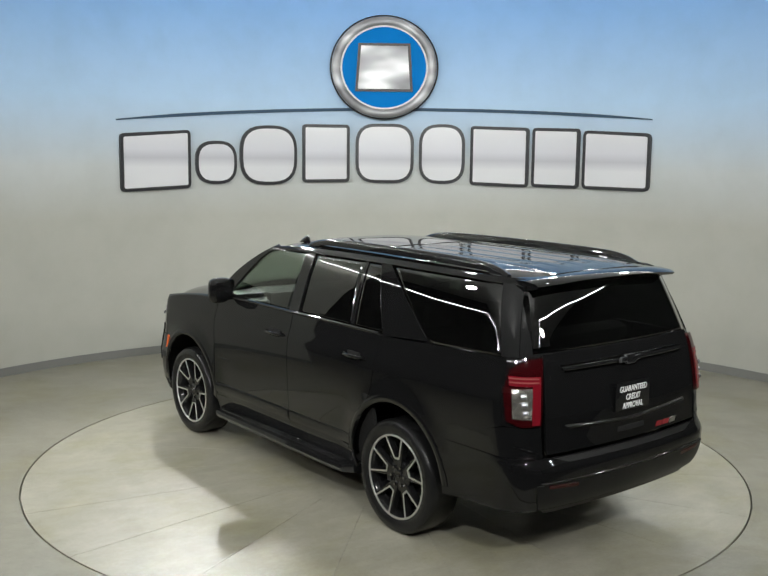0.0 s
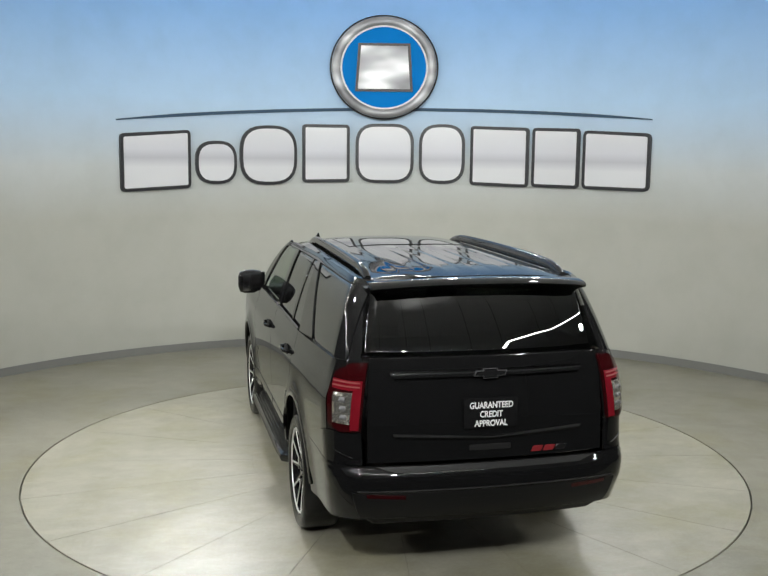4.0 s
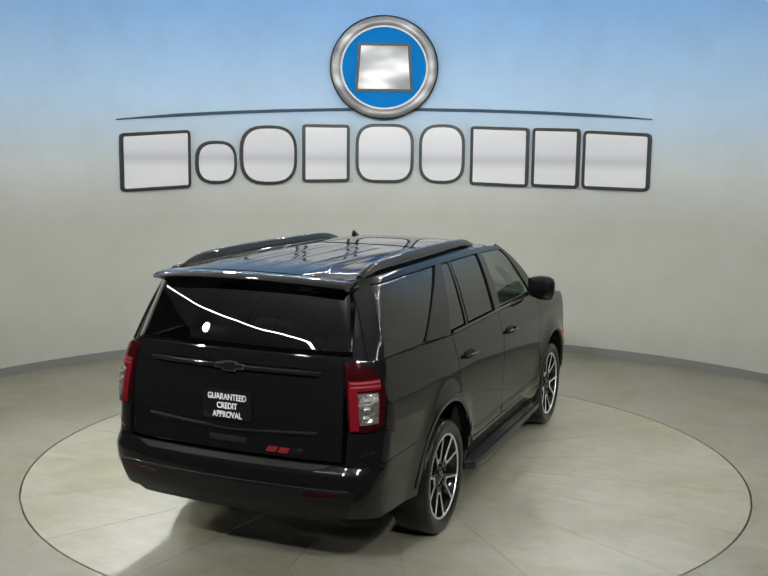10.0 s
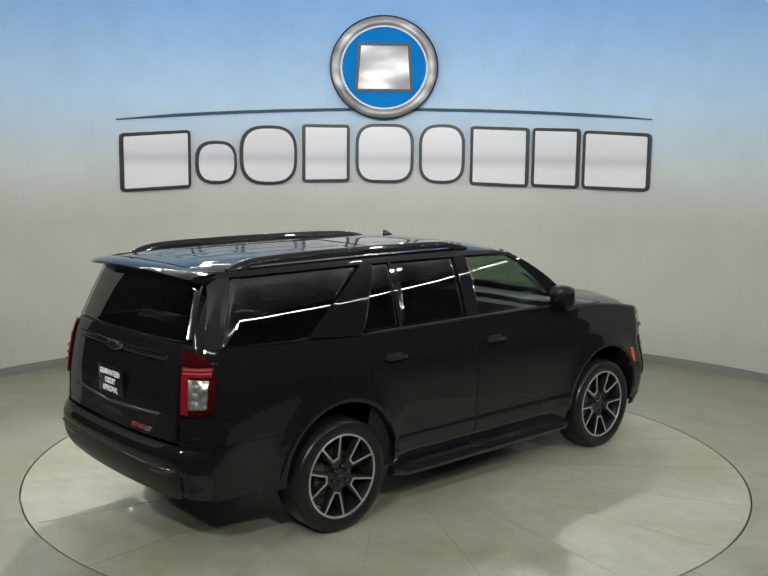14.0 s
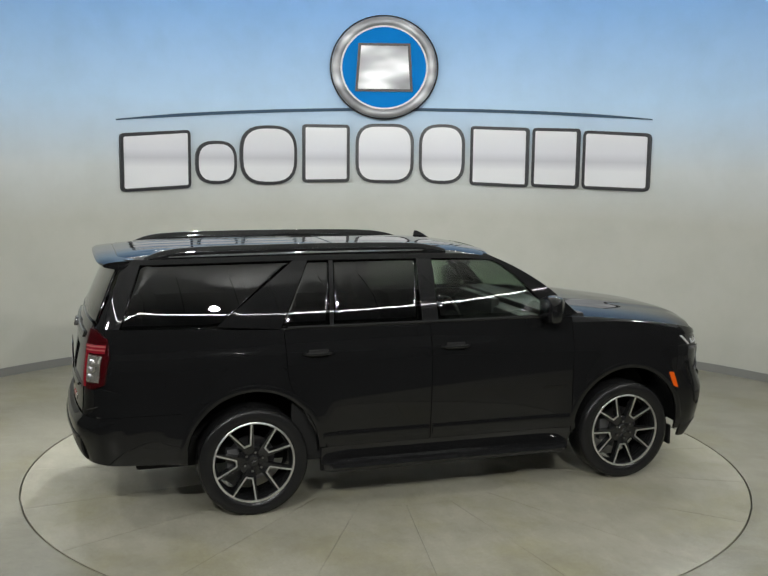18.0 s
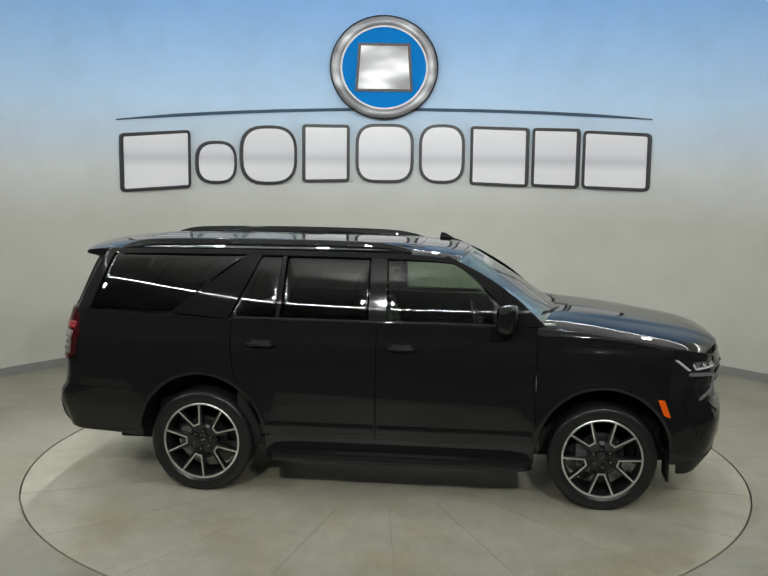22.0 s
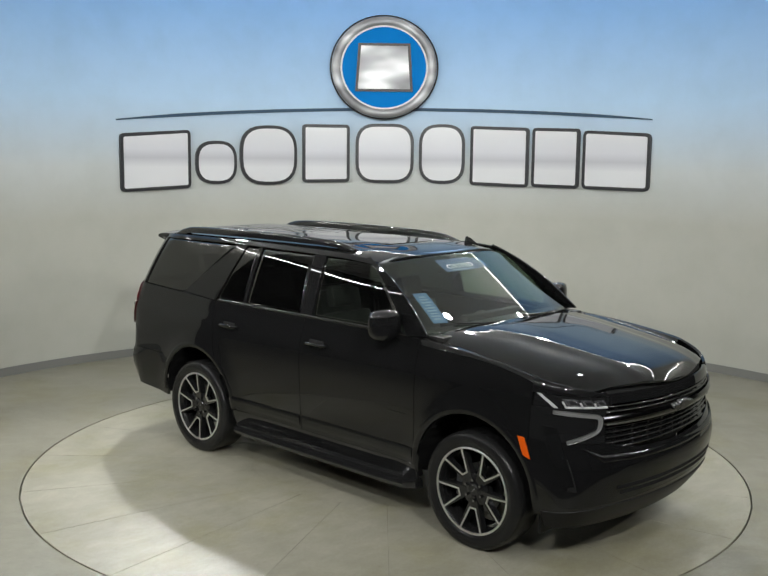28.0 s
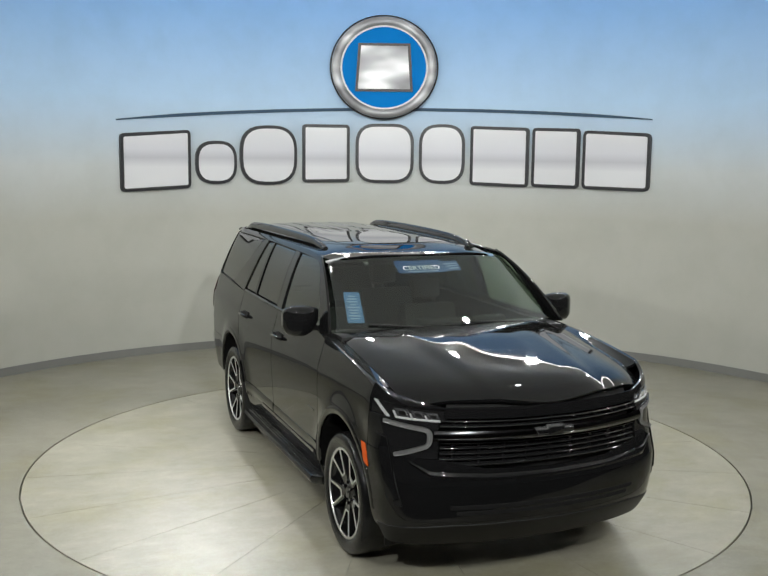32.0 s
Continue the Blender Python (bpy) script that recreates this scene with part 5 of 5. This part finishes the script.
    def seat(x0, x1, y, z=0.62, lean=14, mat="leather"):
        ob = part("seat", box((x0, y, z), (x1, y + 0.52, z + 0.18), 0.05), M[mat], car, "dark leather seat with headrest")
        back = part("backrest", box((x0 + 0.01, -0.08, 0.0), (x1 - 0.01, 0.08, 0.62), 0.05, pose(0, y + 0.02, z + 0.12, lean, 0, 0)), M[mat], ob)
        n = max(1, round((x1 - x0) / 0.5))
        for k in range(n):
            c = x0 + (x1 - x0) * (k + 0.5) / n
            part("headrest", box((c - 0.13, -0.05, 0.66), (c + 0.13, 0.05, 0.84), 0.04, pose(0, y + 0.01, z + 0.12, lean, 0, 0)), M[mat], ob)

    seat(-0.68, -0.16, -0.15)
    seat(0.16, 0.68, -0.15)
    seat(-0.70, -0.14, -1.15)
    seat(0.14, 0.70, -1.15)
    seat(-0.62, 0.62, -2.05, 0.72)
    part("headliner", box((-0.66, -2.3, 1.835), (0.66, 0.25, 1.85), 0.005), M["tan"], car)
    part("rear_view_mirror", box((-0.12, 0.47, 1.70), (0.12, 0.50, 1.76), 0.012), M["dash"], car)

    # wheels
    shared = {}
    for s in (1, -1):
        for y in HUBS_Y:
            build_wheel(car, s, y, shared)
    return car


suv = build_car()


# ---- wall sign ----
def on_wall(deg, z, proud):
    a, r = radians(deg), WALL_R - proud
    return Vector((WALL_C[0] + r * math.sin(a), WALL_C[1] + r * math.cos(a), z))


def wall_block(pts, proud0, proud1, bevel=0.0):
    """A plate that follows the curved wall; pts run round its outline in (degrees, height)."""
    bm = bmesh.new()
    front = [bm.verts.new(on_wall(d, z, proud1)) for d, z in pts]
    back = [bm.verts.new(on_wall(d, z, proud0)) for d, z in pts]
    n = len(pts)
    bm.faces.new(front)
    bm.faces.new(back[::-1])
    for i in range(n):
        j = (i + 1) % n
        bm.faces.new((front[i], back[i], back[j], front[j]))
    bmesh.ops.recalc_face_normals(bm, faces=bm.faces)
    bmesh.ops.triangulate(bm, faces=[f for f in bm.faces if len(f.verts) > 4])
    return sharpen(bm, 30)


def rounded(corners, r, n=6):
    """A four-cornered outline with rounded corners, in (degrees, height)."""
    k = math.degrees(1 / WALL_R)
    P = [Vector((d / k, z)) for d, z in corners]
    out = []
    for i, p in enumerate(P):
        a, b = (P[i - 1] - p), (P[(i + 1) % len(P)] - p)
        rr = min(r, a.length * 0.49, b.length * 0.49)
        p0, p1 = p + a.normalized() * rr, p + b.normalized() * rr
        for j in range(n + 1):
            t = j / n
            q = p0 * (1 - t) ** 2 + p * 2 * t * (1 - t) + p1 * t * t
            out.append((q.x * k, q.y))
    return out


def grow(corners, g):
    k = math.degrees(1 / WALL_R)
    c = [sum(v[i] for v in corners) / len(corners) for i in (0, 1)]
    return [(d + g * k * math.copysign(1, d - c[0]), z + g * math.copysign(1, z - c[1])) for d, z in corners]


def build_sign():
    sign = new("wall_sign")
    tagged(sign, "raised white blocks under a round blue emblem on the wall", "sign")
    blocks = [
        (-37.3, -28.4, 2.13, 2.17, 2.86, 2.80, 0.04),
        (-27.2, -22.1, 2.22, 2.22, 2.73, 2.72, 0.22),
        (-21.1, -13.8, 2.21, 2.21, 2.94, 2.93, 0.30),
        (-12.5, -6.5, 2.24, 2.25, 2.96, 2.96, 0.03),
        (-5.1, 2.4, 2.24, 2.24, 2.98, 2.98, 0.24),
        (3.7, 9.5, 2.24, 2.24, 2.98, 2.98, 0.24),
        (10.8, 18.3, 2.23, 2.21, 2.94, 2.96, 0.03),
        (19.3, 25.2, 2.22, 2.21, 2.93, 2.94, 0.03),
        (26.2, 34.7, 2.21, 2.20, 2.87, 2.91, 0.05),
    ]
    for a0, a1, z0, z1, z2, z3, r in blocks:
        c = [(a0, z0), (a1, z1), (a1, z2), (a0, z3)]
        b = part("block", wall_block(rounded(grow(c, 0.028), r + 0.028), 0.0, 0.045), M["signblack"], sign, "black edged raised block")
        part("face", wall_block(rounded(grow(c, -0.014), max(0.02, r - 0.014)), 0.045, 0.055), M["signface"], b, "white face with painted silver sheen")
    n = 36
    left, right = -37.9, 34.9
    up, lo = [], []
    for i in range(n + 1):
        u = i / n
        d = left + (right - left) * u
        z = 2.995 + (3.07 - 2.995) * u + 0.165 * (1 - (2 * u - 1) ** 2)
        t = 0.021 * min(1.0, 6 * min(u, 1 - u) + 0.35)
        up.append((d, z + t))
        lo.append((d, z - t))
    bm = bmesh.new()
    rows = [[bm.verts.new(on_wall(*q, pr)) for q, pr in ((a, 0.0), (a, 0.014), (b, 0.014), (b, 0.0))] for a, b in zip(up, lo)]
    for a, b in zip(rows, rows[1:]):
        for k in range(3):
            bm.faces.new((a[k], a[k + 1], b[k + 1], b[k]))
    bm.faces.new(rows[0])
    bm.faces.new(rows[-1])
    bmesh.ops.recalc_face_normals(bm, faces=bm.faces)
    part("underline", sharpen(bm, 30), M["signline"], sign, "slate blue curved line")
    # round emblem
    centre = on_wall(-1.56, 3.742, 0.10)
    m = Matrix.Translation(centre) @ pose(0, 0, 0, 90, 0, 1.56) @ pose(0, 0, 0, 0, 0, 0)

    def turned(name, prof, mat, parent, label=""):
        bm = lathe(prof, 96, "z")
        bm.transform(m @ Matrix.Diagonal((1.045, 0.985, 1, 1)))
        return part(name, bm, mat, parent, label)

    emblem = turned("emblem", [(0.0, -0.10), (0.692, -0.10), (0.692, 0.015), (0.672, 0.022)], M["signblack"], sign, "round emblem with a silver ring and blue face")
    turned("ring", [(0.668, 0.01), (0.668, 0.028), (0.64, 0.045), (0.58, 0.045), (0.556, 0.028), (0.556, 0.005)], M["signsilver"], emblem, "silver ring with painted sheen")
    turned("ring_line", [(0.556, 0.01), (0.556, 0.022), (0.534, 0.022), (0.534, 0.005)], M["white"], emblem)
    turned("blue_face", [(0.0, 0.012), (0.40, 0.010), (0.533, 0.004)], M["signblue"], emblem, "bright blue enamel face")
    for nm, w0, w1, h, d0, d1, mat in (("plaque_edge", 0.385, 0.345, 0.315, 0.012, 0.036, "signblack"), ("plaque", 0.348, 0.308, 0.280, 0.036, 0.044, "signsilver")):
        bm = bmesh.new()
        pts = [(-w0, -h), (w0, -h), (w1, h), (-w1, h)]
        f = [bm.verts.new((x, y, d1)) for x, y in pts]
        bk = [bm.verts.new((x, y, d0)) for x, y in pts]
        bm.faces.new(f)
        for i in range(4):
            j = (i + 1) % 4
            bm.faces.new((f[i], bk[i], bk[j], f[j]))
        bm.transform(m)
        bmesh.ops.recalc_face_normals(bm, faces=bm.faces)
        part(nm, bm, M[mat], emblem, smooth=False)
    return sign


def sign_face():
    """White enamel; a soft silver band painted across the middle gives a metallic sheen."""
    m = principled("sign_face_enamel", (0.8, 0.8, 0.8), 0.35)
    sep = node(m, "ShaderNodeSeparateXYZ")
    m.node_tree.links.new(node(m, "ShaderNodeTexCoord").outputs["Object"], sep.inputs[0])
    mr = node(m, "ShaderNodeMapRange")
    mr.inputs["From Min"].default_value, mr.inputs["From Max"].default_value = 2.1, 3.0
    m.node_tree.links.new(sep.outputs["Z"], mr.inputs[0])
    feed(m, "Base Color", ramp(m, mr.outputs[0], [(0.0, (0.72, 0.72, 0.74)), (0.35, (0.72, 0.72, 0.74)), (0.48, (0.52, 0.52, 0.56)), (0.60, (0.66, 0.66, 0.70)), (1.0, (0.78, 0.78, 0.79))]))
    return m


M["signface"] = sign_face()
build_sign()


# ---- tube lamps over the stage's open side ----
def build_tubes():
    """Tubes end to end along the top of the curved wall, then a lower ring of them round the stage's open side."""
    def ring(radius, z, a0, a1, n):
        p = [Vector((WALL_C[0] + radius * math.sin(radians(a0 + (a1 - a0) * i / n)), WALL_C[1] + radius * math.cos(radians(a0 + (a1 - a0) * i / n)), z)) for i in range(n + 1)]
        return [(u.lerp(v, 0.01), u.lerp(v, 0.99)) for u, v in zip(p, p[1:])]

    for a, b in ring(WALL_R + 0.075, WALL_TOP + 0.09, -75, 75, 10) + ring(WALL_R - 0.1, RING_Z, 62, 298, 16):
        lamp = new("tube_lamp")
        tagged(lamp, "long white fluorescent tube lamp, lit", "ceiling lamp", "tube lamps")
        part("tube", tube([a, b], 0.0055, 8), M["glow"], lamp)
        for k in range(2):
            p = a + (b - a) * (0.2 + 0.6 * k)
            if a.z < WALL_TOP:
                part("hanger", tube([p + Vector((0, 0, 0.014)), (p.x, p.y, 5.5)], 0.004, 6), M["plastic"], lamp)
            else:
                part("foot", tube([(p.x, p.y, WALL_TOP), p - Vector((0, 0, 0.014))], 0.010, 6), M["plastic"], lamp)


build_tubes()


def motions():
    rows, rows2 = [], []
    for i in range(33):
        t = float(i)
        r = pose(0, 0, 0, 0, 0, TURN_START + TURN_RATE * t)
        rows.append((t, r))
        rows2.append((t, r @ pose(CAR_OFF[0], CAR_OFF[1], 0, 0, 0, CAR_YAW)))
    walk(turntable, rows)
    walk(suv, rows2)


motions()
